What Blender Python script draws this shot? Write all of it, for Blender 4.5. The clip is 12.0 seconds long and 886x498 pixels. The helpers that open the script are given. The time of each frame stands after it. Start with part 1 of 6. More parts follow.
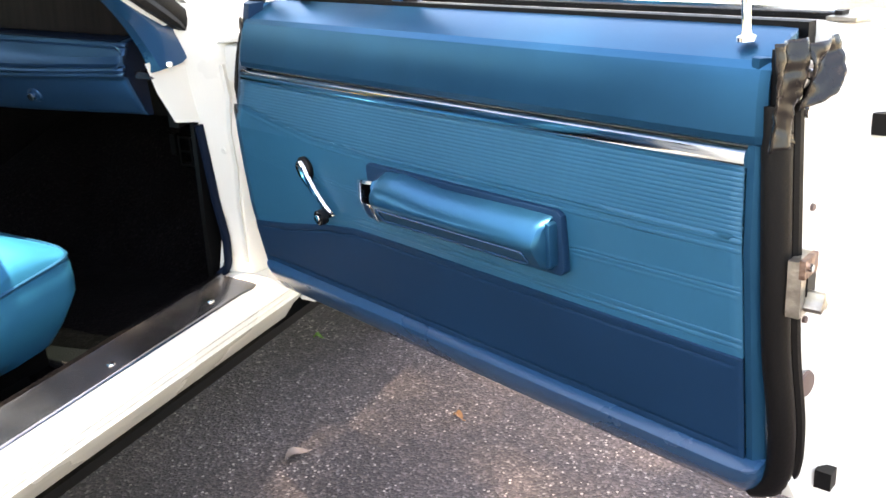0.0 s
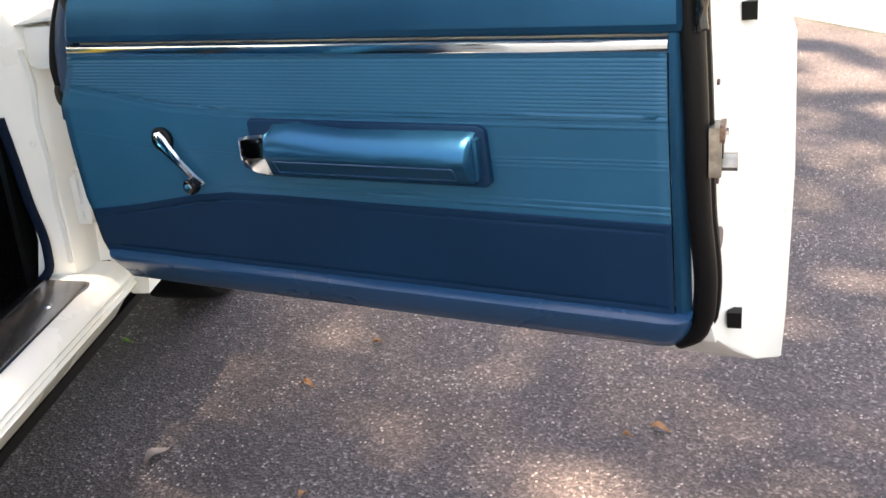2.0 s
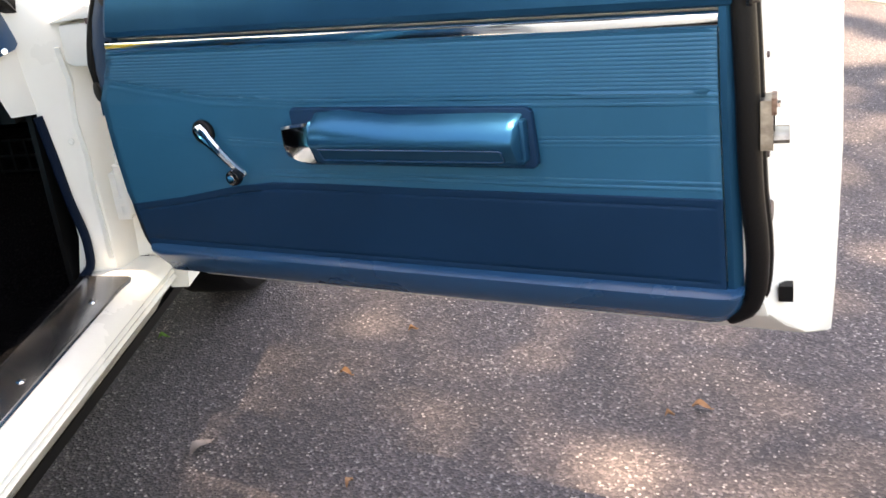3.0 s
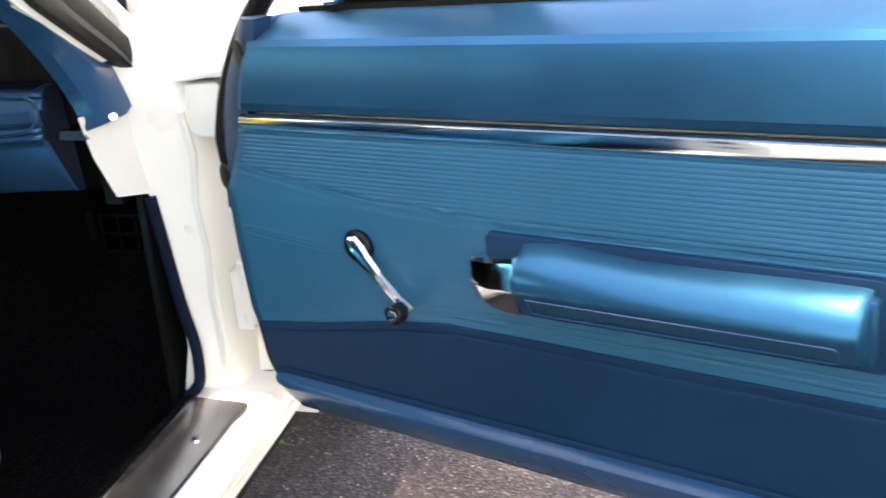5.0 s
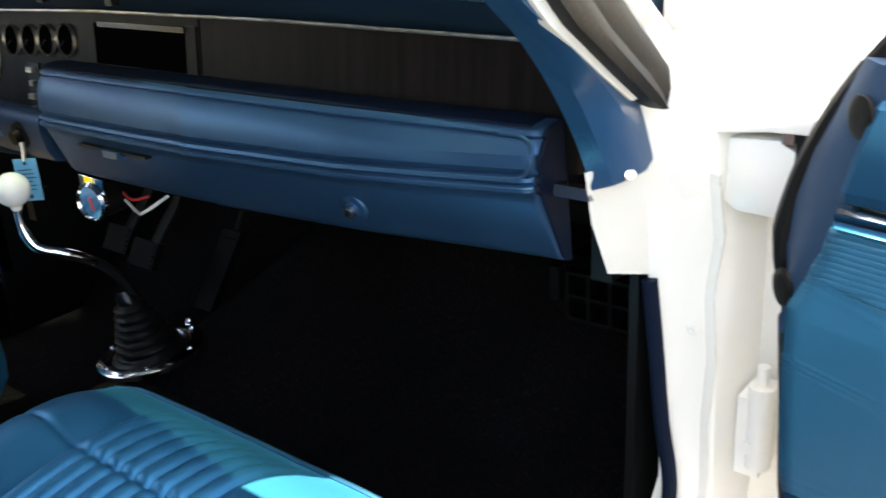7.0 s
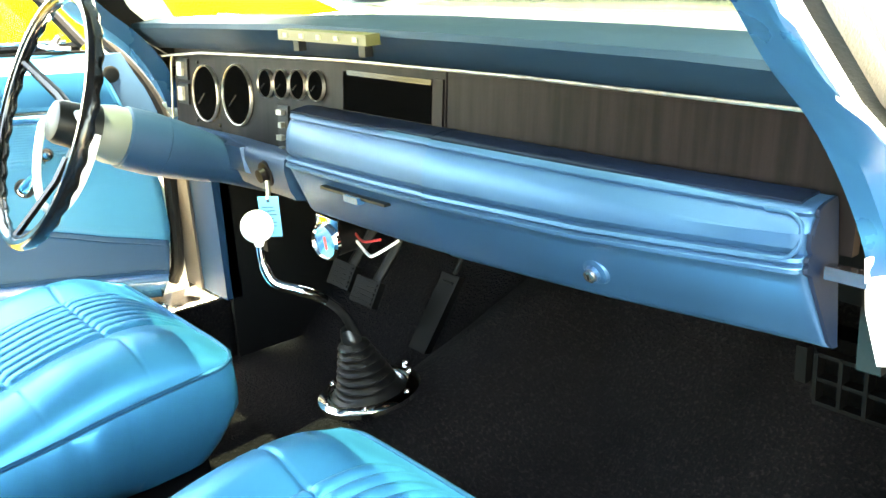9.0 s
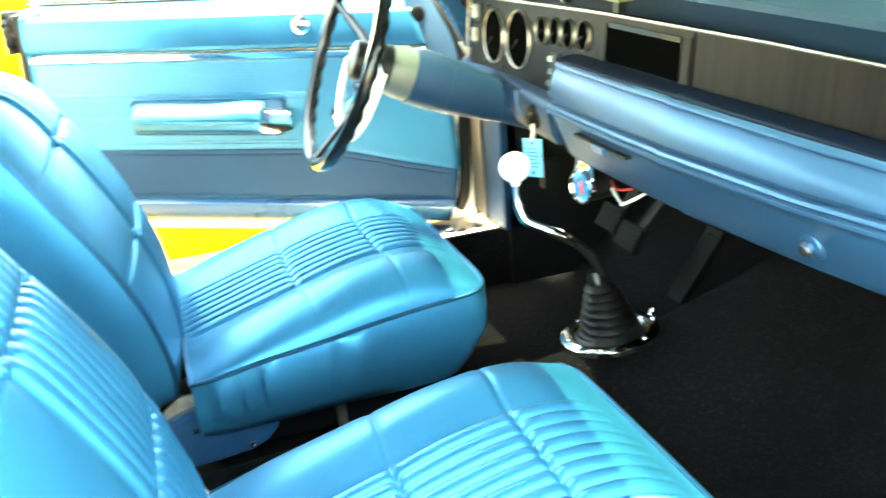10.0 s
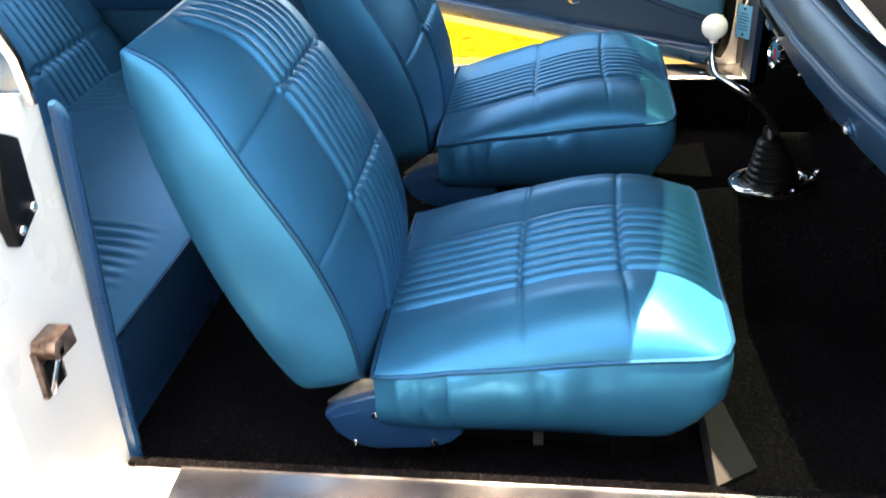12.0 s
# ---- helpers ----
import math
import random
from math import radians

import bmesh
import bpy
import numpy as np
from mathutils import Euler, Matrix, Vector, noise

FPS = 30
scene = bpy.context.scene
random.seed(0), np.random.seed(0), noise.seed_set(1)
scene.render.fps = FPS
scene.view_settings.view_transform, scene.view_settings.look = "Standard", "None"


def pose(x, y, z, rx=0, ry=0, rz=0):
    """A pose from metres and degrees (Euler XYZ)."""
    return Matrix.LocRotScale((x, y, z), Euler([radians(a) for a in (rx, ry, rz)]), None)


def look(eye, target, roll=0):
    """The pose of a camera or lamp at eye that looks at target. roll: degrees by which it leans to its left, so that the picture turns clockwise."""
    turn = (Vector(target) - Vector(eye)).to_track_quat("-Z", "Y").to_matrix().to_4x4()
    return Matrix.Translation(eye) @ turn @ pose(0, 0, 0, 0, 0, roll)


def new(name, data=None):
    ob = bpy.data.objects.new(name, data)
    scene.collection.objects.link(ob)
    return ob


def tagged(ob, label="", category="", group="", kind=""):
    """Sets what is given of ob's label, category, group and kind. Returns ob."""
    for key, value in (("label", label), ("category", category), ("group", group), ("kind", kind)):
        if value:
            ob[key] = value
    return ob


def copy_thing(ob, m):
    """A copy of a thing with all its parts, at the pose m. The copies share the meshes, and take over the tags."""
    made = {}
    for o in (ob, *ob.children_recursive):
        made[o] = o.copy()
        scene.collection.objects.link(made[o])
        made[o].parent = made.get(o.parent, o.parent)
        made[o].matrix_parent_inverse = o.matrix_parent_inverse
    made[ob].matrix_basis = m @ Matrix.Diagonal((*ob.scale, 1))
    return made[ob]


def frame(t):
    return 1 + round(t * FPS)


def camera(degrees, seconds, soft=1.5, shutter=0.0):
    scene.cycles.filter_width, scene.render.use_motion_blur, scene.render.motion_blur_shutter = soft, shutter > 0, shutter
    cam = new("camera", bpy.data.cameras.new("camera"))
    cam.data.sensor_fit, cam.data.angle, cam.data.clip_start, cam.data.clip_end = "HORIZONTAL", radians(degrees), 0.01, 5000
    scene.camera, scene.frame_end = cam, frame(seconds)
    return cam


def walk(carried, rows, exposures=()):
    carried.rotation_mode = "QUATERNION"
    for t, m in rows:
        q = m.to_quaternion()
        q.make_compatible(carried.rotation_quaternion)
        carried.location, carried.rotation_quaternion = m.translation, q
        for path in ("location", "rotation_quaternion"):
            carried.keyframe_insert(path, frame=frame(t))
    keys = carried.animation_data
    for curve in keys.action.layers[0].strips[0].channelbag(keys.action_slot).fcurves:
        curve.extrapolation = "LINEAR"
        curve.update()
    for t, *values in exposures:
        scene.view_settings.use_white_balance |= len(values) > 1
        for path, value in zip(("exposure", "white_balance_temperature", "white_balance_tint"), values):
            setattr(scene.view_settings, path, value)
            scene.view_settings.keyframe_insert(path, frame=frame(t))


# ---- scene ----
cam = camera(50.5, 12.0, shutter=0.3)
PATH = [
    (0, (1.964, -1.369, 1.153), (1.123, 0.269, 0.372), -1.9),
    (0.5, (1.869, -1.461, 1.124), (1.262, 0.305, 0.408), -1.8),
    (1, (1.749, -1.498, 1.115), (1.44, 0.344, 0.402), -2.1),
    (1.5, (1.703, -1.526, 1.11), (1.499, 0.318, 0.363), -0.9),
    (2, (1.684, -1.539, 1.096), (1.489, 0.283, 0.295), -3.0),
    (2.5, (1.669, -1.555, 1.093), (1.466, 0.248, 0.251), -4.4),
    (2.7, (1.659, -1.563, 1.093), (1.448, 0.241, 0.255), -4.8),
    (4.3, (1.518, -1.283, 1.079), (1.226, 0.56, 0.36), -3.9),
    (4.5, (1.507, -1.234, 1.076), (1.185, 0.603, 0.354), -3.5),
    (5, (1.452, -1.118, 1.074), (0.986, 0.68, 0.333), -3.6),
    (5.5, (1.366, -0.996, 1.071), (0.62, 0.716, 0.356), -4.3),
    (6, (1.276, -0.883, 1.066), (0.344, 0.731, 0.34), -4.4),
    (6.5, (1.216, -0.843, 1.059), (0.174, 0.691, 0.311), -4.1),
    (7, (1.154, -0.827, 1.069), (-0.035, 0.61, 0.348), -3.4),
    (7.5, (1.1, -0.824, 1.08), (-0.243, 0.489, 0.393), -3.8),
    (7.7, (1.084, -0.825, 1.086), (-0.312, 0.44, 0.415), -4.1),
    (9.3, (1.098, -0.839, 1.093), (-0.404, 0.321, 0.461), -3.2),
    (9.5, (1.108, -0.838, 1.097), (-0.423, 0.262, 0.429), -3.5),
    (10, (1.21, -0.757, 1.126), (-0.578, -0.22, 0.407), -5.1),
    (10.5, (1.295, -0.72, 1.171), (-0.524, -0.483, 0.374), -3.7),
    (11, (1.445, -0.683, 1.225), (-0.376, -0.682, 0.397), -3.9),
    (11.5, (1.563, -0.59, 1.264), (-0.201, -0.735, 0.334), -3.9),
    (12, (1.679, -0.524, 1.27), (-0.028, -0.76, 0.254), -2.8),
]
EXPOSURES = [(0, 3.5, 9300, 16), (0.7, 2.95, 9300, 16), (1.5, 2.85, 9200, 16), (2.5, 2.9, 9200, 16), (4.3, 3.45, 9400, 16), (5.0, 3.5, 9400, 16), (6.0, 3.45, 9400, 14), (7.0, 3.6, 9100, 14), (7.5, 3.95, 9000, 14), (9.3, 6.45, 11600, -2),
             (10.0, 6.15, 11600, -6), (10.5, 5.45, 11300, -6), (11.0, 4.75, 11100, 0), (11.5, 4.35, 11000, 6), (12.0, 4.0, 10000, 15)]
walk(cam, [(t, look(eye, aim, roll)) for t, eye, aim, roll in PATH], EXPOSURES)

# ---- world and sun ----
world = bpy.data.worlds.new("sky")
scene.world = world
world.use_nodes = True
wn = world.node_tree
sky = wn.nodes.new("ShaderNodeTexSky")
sky.sky_type = "NISHITA"
sky.sun_disc = False
sky.sun_elevation = radians(89.1)
sky.sun_rotation = radians(270)
wn.links.new(sky.outputs[0], wn.nodes["Background"].inputs[0])
wn.nodes["Background"].inputs[1].default_value = 0.11
sun = new("sun", bpy.data.lights.new("sun", "SUN"))
sun.data.energy, sun.data.angle, sun.data.color = 3.3, radians(0.55), (1.0, 0.96, 0.90)
sun.matrix_world = look((0, 0, 0), (0.015, 0.0, -0.999))
sun.location = (-0.4, 0.0, 9.9)


# ---- materials ----
def material(name, base, rough=0.5, metal=0.0, vary=0.0, grain=0.0, grain_scale=400.0, blotch=6.0,
             spec=0.5, coat=0.0, dark=None):
    """A principled material with blotches of colour (object space) and a fine relief."""
    m = bpy.data.materials.new(name)
    m.use_nodes = True
    nt = m.node_tree
    b = nt.nodes["Principled BSDF"]
    b.inputs["Base Color"].default_value = (*base, 1)
    b.inputs["Roughness"].default_value = rough
    b.inputs["Metallic"].default_value = metal
    b.inputs["Specular IOR Level"].default_value = spec
    b.inputs["Coat Weight"].default_value = coat
    b.inputs["Coat Roughness"].default_value = 0.12
    tc = nt.nodes.new("ShaderNodeTexCoord")
    if vary:
        n1 = nt.nodes.new("ShaderNodeTexNoise")
        n1.inputs["Scale"].default_value, n1.inputs["Detail"].default_value = blotch, 6
        nt.links.new(tc.outputs["Object"], n1.inputs["Vector"])
        ramp = nt.nodes.new("ShaderNodeValToRGB")
        lo = dark or tuple(c * (1 - vary) for c in base)
        hi = tuple(min(1, c * (1 + vary * 0.6)) for c in base)
        ramp.color_ramp.elements[0].position, ramp.color_ramp.elements[1].position = 0.32, 0.68
        ramp.color_ramp.elements[0].color, ramp.color_ramp.elements[1].color = (*lo, 1), (*hi, 1)
        nt.links.new(n1.outputs["Fac"], ramp.inputs[0])
        nt.links.new(ramp.outputs[0], b.inputs["Base Color"])
        mr = nt.nodes.new("ShaderNodeMapRange")
        mr.inputs["To Min"].default_value, mr.inputs["To Max"].default_value = rough * 0.82, min(1, rough * 1.2)
        nt.links.new(n1.outputs["Fac"], mr.inputs["Value"])
        nt.links.new(mr.outputs[0], b.inputs["Roughness"])
    if grain:
        n2 = nt.nodes.new("ShaderNodeTexNoise")
        n2.inputs["Scale"].default_value, n2.inputs["Detail"].default_value = grain_scale, 3
        nt.links.new(tc.outputs["Object"], n2.inputs["Vector"])
        bump = nt.nodes.new("ShaderNodeBump")
        bump.inputs["Strength"].default_value, bump.inputs["Distance"].default_value = grain, 0.002
        nt.links.new(n2.outputs["Fac"], bump.inputs["Height"])
        nt.links.new(bump.outputs[0], b.inputs["Normal"])
    return m


VINYL = material("blue_vinyl", (0.008, 0.086, 0.172), 0.37, 0.70, spec=0.3, vary=0.10, grain=0.04, grain_scale=700, blotch=9)
SEAT_VINYL = material("seat_vinyl", (0.0080, 0.170, 0.308), 0.42, 0.55, spec=0.30, vary=0.08, grain=0.03, grain_scale=600, blotch=11)
# one dash vinyl in four tones; the fall of light is put into them
DASH = material("dash_vinyl", (0.012, 0.043, 0.090), 0.48, 0.35, spec=0.32, vary=0.10, grain=0.10, grain_scale=700, blotch=9)
DASH_SHADED = material("shaded_dash_vinyl", (0.006, 0.024, 0.046), 0.50, 0.30, spec=0.25, vary=0.12, grain=0.12, grain_scale=700, blotch=9)
COLLAR = material("pale_grey_green_metal", (0.095, 0.105, 0.092), 0.42, vary=0.08)
# blue vinyl darkened: shade is put into this colour
SHADED_NAVY = material("shaded_navy_vinyl", (0.0012, 0.006, 0.017), 0.65, spec=0.1, vary=0.15, grain=0.2, grain_scale=900)
DASH_LIT = material("lit_dash_vinyl", (0.0175, 0.070, 0.145), 0.40, 0.60, spec=0.30, vary=0.10, grain=0.08, grain_scale=700, blotch=9)
DASH_HALF_LIT = material("half_lit_dash_vinyl", (0.018, 0.064, 0.130), 0.43, 0.48, spec=0.32, vary=0.10, grain=0.08, grain_scale=700, blotch=9)
PAINT_BLUE = material("blue_paint", (0.007, 0.055, 0.125), 0.28, vary=0.08, grain=0.05, grain_scale=900)
ARM_VINYL = material("armrest_vinyl", (0.009, 0.100, 0.190), 0.31, 0.70, spec=0.4, vary=0.08, grain=0.03, grain_scale=700, blotch=9)
PANEL = material("door_panel_vinyl", (0.009, 0.110, 0.196), 0.38, 0.18, spec=0.4, vary=0.08, grain=0.08, grain_scale=800, blotch=5)
LOWER = material("lower_panel_vinyl", (0.0025, 0.025, 0.060), 0.55, spec=0.12, vary=0.10, grain=0.25, grain_scale=1100, blotch=7)
WHITE = material("white_car_paint", (0.82, 0.80, 0.735), 0.28, vary=0.03, dark=(0.77, 0.745, 0.655), grain=0.03, grain_scale=60, coat=0.4, blotch=4)
POST_SHADE = material("post_shade_grey", (0.045, 0.040, 0.037), 0.45, vary=0.35, grain=0.3, grain_scale=200, blotch=30)
CHROME = material("chrome", (0.78, 0.78, 0.78), 0.09, 1.0, vary=0.06, blotch=25)
ALUMINIUM = material("scuffed_aluminium", (0.42, 0.40, 0.40), 0.18, 0.95, vary=0.30, grain=0.05, grain_scale=250, blotch=14)
STEEL = material("dull_zinc_steel", (0.42, 0.38, 0.32), 0.38, 0.9, vary=0.35, grain=0.3, grain_scale=200, blotch=60)
FLAP = material("glossy_black_plastic", (0.0065, 0.0058, 0.0055), 0.27, spec=0.4, vary=0.3, blotch=40)
BOOT = material("shiny_black_rubber", (0.006, 0.0055, 0.0055), 0.30, vary=0.25, spec=0.3)
RUSTY = material("browned_zinc", (0.30, 0.20, 0.15), 0.42, 0.75, vary=0.45, dark=(0.10, 0.05, 0.035), grain=0.4, grain_scale=200, blotch=70)
RUBBER = material("black_rubber", (0.0028, 0.0025, 0.0025), 0.48, spec=0.2, vary=0.25, grain=0.2, grain_scale=300)
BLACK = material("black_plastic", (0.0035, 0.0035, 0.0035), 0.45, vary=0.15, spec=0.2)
GLOSS_BLACK = material("gloss_black_rim", (0.005, 0.005, 0.0055), 0.16, vary=0.1, spec=0.35)
GREY_MAT = material("grey_floor_patch", (0.007, 0.0067, 0.0064), 0.9, vary=0.45, grain=1.0, grain_scale=300, blotch=220)
BALL = material("white_ball", (0.82, 0.81, 0.78), 0.16, vary=0.03)
TAG = material("light_blue_tag", (0.10, 0.42, 0.62), 0.5, vary=0.05)
INK = material("dark_ink", (0.02, 0.05, 0.09), 0.6)
RED = material("red_paint", (0.5, 0.03, 0.03), 0.4)
DIAL = material("white_dial", (0.75, 0.73, 0.7), 0.4)
LEAF_DRY = material("dry_leaf", (0.26, 0.12, 0.05), 0.7, vary=0.35, blotch=60)
LEAF_GREEN = material("green_leaf", (0.10, 0.22, 0.03), 0.6, vary=0.3, blotch=60)
FOLIAGE = material("foliage", (0.05, 0.10, 0.025), 0.6, vary=0.4, blotch=3)
BARK = material("bark", (0.12, 0.09, 0.065), 0.9, vary=0.4, grain=1.0, grain_scale=20)
GRASS = material("grass", (0.085, 0.075, 0.0050), 1.0, spec=0.0, vary=0.6, blotch=18, grain=1.0, grain_scale=90)
STRAW = material("dry_yellow_verge", (0.150, 0.104, 0.0200), 1.0, spec=0.0, vary=0.5, grain=0.8, grain_scale=70, blotch=7)
CONCRETE = material("sandy_concrete", (0.52, 0.47, 0.36), 0.9, vary=0.2, grain=0.6, grain_scale=120, blotch=5)
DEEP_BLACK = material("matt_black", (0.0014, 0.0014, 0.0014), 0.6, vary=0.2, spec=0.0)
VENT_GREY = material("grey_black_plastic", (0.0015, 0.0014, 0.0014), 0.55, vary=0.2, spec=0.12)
LAMP_LENS = material("pale_lamp_lens", (0.30, 0.30, 0.20), 0.3, vary=0.1)
LAMP_CASE = material("pale_yellow_plastic", (0.060, 0.057, 0.018), 0.4, vary=0.1)
HEADLINER = material("headliner", (0.02, 0.09, 0.22), 0.8, vary=0.1)


def brushed_black():
    m = material("brushed_black_panel", (0.028, 0.025, 0.024), 0.5, 0.0, spec=0.08)
    nt = m.node_tree
    b = nt.nodes["Principled BSDF"]
    tc = nt.nodes.new("ShaderNodeTexCoord")
    mp = nt.nodes.new("ShaderNodeMapping")
    mp.inputs["Scale"].default_value = (55, 4, 3)
    n = nt.nodes.new("ShaderNodeTexNoise")
    n.inputs["Scale"].default_value, n.inputs["Detail"].default_value = 1.6, 5
    ramp = nt.nodes.new("ShaderNodeValToRGB")
    ramp.color_ramp.elements[0].color, ramp.color_ramp.elements[1].color = (0.0010, 0.00075, 0.0008, 1), (0.0105, 0.0070, 0.0076, 1)
    ramp.color_ramp.elements[0].position, ramp.color_ramp.elements[1].position = 0.3, 0.75
    nt.links.new(tc.outputs["Object"], mp.inputs[0])
    nt.links.new(mp.outputs[0], n.inputs["Vector"])
    nt.links.new(n.outputs["Fac"], ramp.inputs[0])
    nt.links.new(ramp.outputs[0], b.inputs["Base Color"])
    return m


BRUSHED = brushed_black()


def loop_carpet():
    """Black loop pile: lighter tuft tips over dark gaps, trodden patches."""
    m = material("black_carpet", (0.004, 0.003, 0.003), 0.95, spec=0.1)
    nt = m.node_tree
    b = nt.nodes["Principled BSDF"]
    tc = nt.nodes.new("ShaderNodeTexCoord")
    tuft, worn = nt.nodes.new("ShaderNodeTexNoise"), nt.nodes.new("ShaderNodeTexNoise")
    tuft.inputs["Scale"].default_value, tuft.inputs["Detail"].default_value = 190, 3
    worn.inputs["Scale"].default_value, worn.inputs["Detail"].default_value = 7, 4
    ramp = nt.nodes.new("ShaderNodeValToRGB")
    e = ramp.color_ramp.elements
    e[0].position, e[0].color = 0.40, (0.0012, 0.0009, 0.0010, 1)
    e[1].position, e[1].color = 0.70, (0.0130, 0.0102, 0.0106, 1)
    e.new(0.56).color = (0.0032, 0.0025, 0.0027, 1)
    tone = nt.nodes.new("ShaderNodeMapRange")
    tone.inputs["From Min"].default_value, tone.inputs["From Max"].default_value = 0.3, 0.7
    tone.inputs["To Min"].default_value, tone.inputs["To Max"].default_value = 0.55, 1.5
    mul = nt.nodes.new("ShaderNodeVectorMath")
    mul.operation = "SCALE"
    bump = nt.nodes.new("ShaderNodeBump")
    bump.inputs["Strength"].default_value, bump.inputs["Distance"].default_value = 1.0, 0.005
    for n in (tuft, worn):
        nt.links.new(tc.outputs["Object"], n.inputs["Vector"])
    nt.links.new(tuft.outputs["Fac"], ramp.inputs[0])
    nt.links.new(worn.outputs["Fac"], tone.inputs["Value"])
    nt.links.new(ramp.outputs[0], mul.inputs[0])
    nt.links.new(tone.outputs[0], mul.inputs["Scale"])
    nt.links.new(mul.outputs[0], b.inputs["Base Color"])
    nt.links.new(tuft.outputs["Fac"], bump.inputs["Height"])
    nt.links.new(bump.outputs[0], b.inputs["Normal"])
    return m


CARPET = loop_carpet()


def asphalt():
    m = material("asphalt", (0.06, 0.055, 0.056), 0.85)
    nt = m.node_tree
    b = nt.nodes["Principled BSDF"]
    tc = nt.nodes.new("ShaderNodeTexCoord")
    vor = nt.nodes.new("ShaderNodeTexVoronoi")
    vor.inputs["Scale"].default_value = 185
    nt.links.new(tc.outputs["Object"], vor.inputs["Vector"])
    sep = nt.nodes.new("ShaderNodeSeparateColor")
    nt.links.new(vor.outputs["Color"], sep.inputs[0])
    stones = nt.nodes.new("ShaderNodeValToRGB")
    e = stones.color_ramp.elements
    e[0].position, e[0].color = 0.0, (0.0325, 0.0245, 0.0255, 1)
    e[1].position, e[1].color = 1.0, (0.205, 0.178, 0.168, 1)
    for p, c in ((0.55, (0.062, 0.0475, 0.0485, 1)), (0.86, (0.095, 0.074, 0.072, 1)), (0.95, (0.134, 0.106, 0.099, 1))):
        e.new(p).color = c
    nt.links.new(sep.outputs[0], stones.inputs[0])
    big = nt.nodes.new("ShaderNodeTexNoise")
    big.inputs["Scale"].default_value, big.inputs["Detail"].default_value = 2.2, 8
    nt.links.new(tc.outputs["Object"], big.inputs["Vector"])
    tone = nt.nodes.new("ShaderNodeMapRange")
    tone.inputs["From Min"].default_value, tone.inputs["From Max"].default_value = 0.3, 0.7
    tone.inputs["To Min"].default_value, tone.inputs["To Max"].default_value = 0.72, 1.3
    nt.links.new(big.outputs["Fac"], tone.inputs["Value"])
    mul = nt.nodes.new("ShaderNodeVectorMath")
    mul.operation = "SCALE"
    nt.links.new(stones.outputs[0], mul.inputs[0])
    nt.links.new(tone.outputs[0], mul.inputs["Scale"])
    # pale loose chips lying in drifts
    chip = nt.nodes.new("ShaderNodeTexVoronoi")
    chip.inputs["Scale"].default_value = 120
    nt.links.new(tc.outputs["Object"], chip.inputs["Vector"])
    pick = nt.nodes.new("ShaderNodeSeparateColor")
    nt.links.new(chip.outputs["Color"], pick.inputs[0])
    drift = nt.nodes.new("ShaderNodeTexNoise")
    drift.inputs["Scale"].default_value, drift.inputs["Detail"].default_value = 3.5, 5
    nt.links.new(tc.outputs["Object"], drift.inputs["Vector"])
    limit = nt.nodes.new("ShaderNodeMapRange")
    limit.inputs["From Min"].default_value, limit.inputs["From Max"].default_value = 0.45, 0.72
    limit.inputs["To Min"].default_value, limit.inputs["To Max"].default_value = 0.992, 0.80
    nt.links.new(drift.outputs["Fac"], limit.inputs["Value"])
    over = nt.nodes.new("ShaderNodeMath")
    over.operation = "GREATER_THAN"
    nt.links.new(pick.outputs[1], over.inputs[0])
    nt.links.new(limit.outputs[0], over.inputs[1])
    small = nt.nodes.new("ShaderNodeMath")
    small.operation = "LESS_THAN"
    small.inputs[1].default_value = 0.36
    nt.links.new(chip.outputs["Distance"], small.inputs[0])
    both_on = nt.nodes.new("ShaderNodeMath")
    both_on.operation = "MULTIPLY"
    nt.links.new(over.outputs[0], both_on.inputs[0])
    nt.links.new(small.outputs[0], both_on.inputs[1])
    mix = nt.nodes.new("ShaderNodeMix")
    mix.data_type = "RGBA"
    nt.links.new(both_on.outputs[0], mix.inputs["Factor"])
    nt.links.new(mul.outputs[0], mix.inputs["A"])
    mix.inputs["B"].default_value = (0.34, 0.285, 0.255, 1)
    nt.links.new(mix.outputs["Result"], b.inputs["Base Color"])
    bump = nt.nodes.new("ShaderNodeBump")
    bump.inputs["Strength"].default_value, bump.inputs["Distance"].default_value = 0.8, 0.004
    nt.links.new(vor.outputs["Distance"], bump.inputs["Height"])
    nt.links.new(bump.outputs[0], b.inputs["Normal"])
    return m


ASPHALT = asphalt()


def glass_material(name, tint):
    m = bpy.data.materials.new(name)
    m.use_nodes = True
    nt = m.node_tree
    nt.nodes.remove(nt.nodes["Principled BSDF"])
    tr, gl, mix = (nt.nodes.new("ShaderNodeBsdf" + k) for k in ("Transparent", "Glossy", "Transparent"))
    nt.nodes.remove(mix)
    mix = nt.nodes.new("ShaderNodeMixShader")
    fr = nt.nodes.new("ShaderNodeFresnel")
    fr.inputs[0].default_value = 1.45
    tr.inputs[0].default_value = (*tint, 1)
    gl.inputs["Roughness"].default_value = 0.02
    nt.links.new(fr.outputs[0], mix.inputs[0])
    nt.links.new(tr.outputs[0], mix.inputs[1])
    nt.links.new(gl.outputs[0], mix.inputs[2])
    nt.links.new(mix.outputs[0], nt.nodes["Material Output"].inputs[0])
    return m


GLASS = glass_material("window_glass", (0.86, 0.92, 0.90))
DIM_GLASS = glass_material("dimming_rear_glass", (0.16, 0.19, 0.18))
TINTED = glass_material("tinted_windscreen_glass", (0.25, 0.30, 0.29))


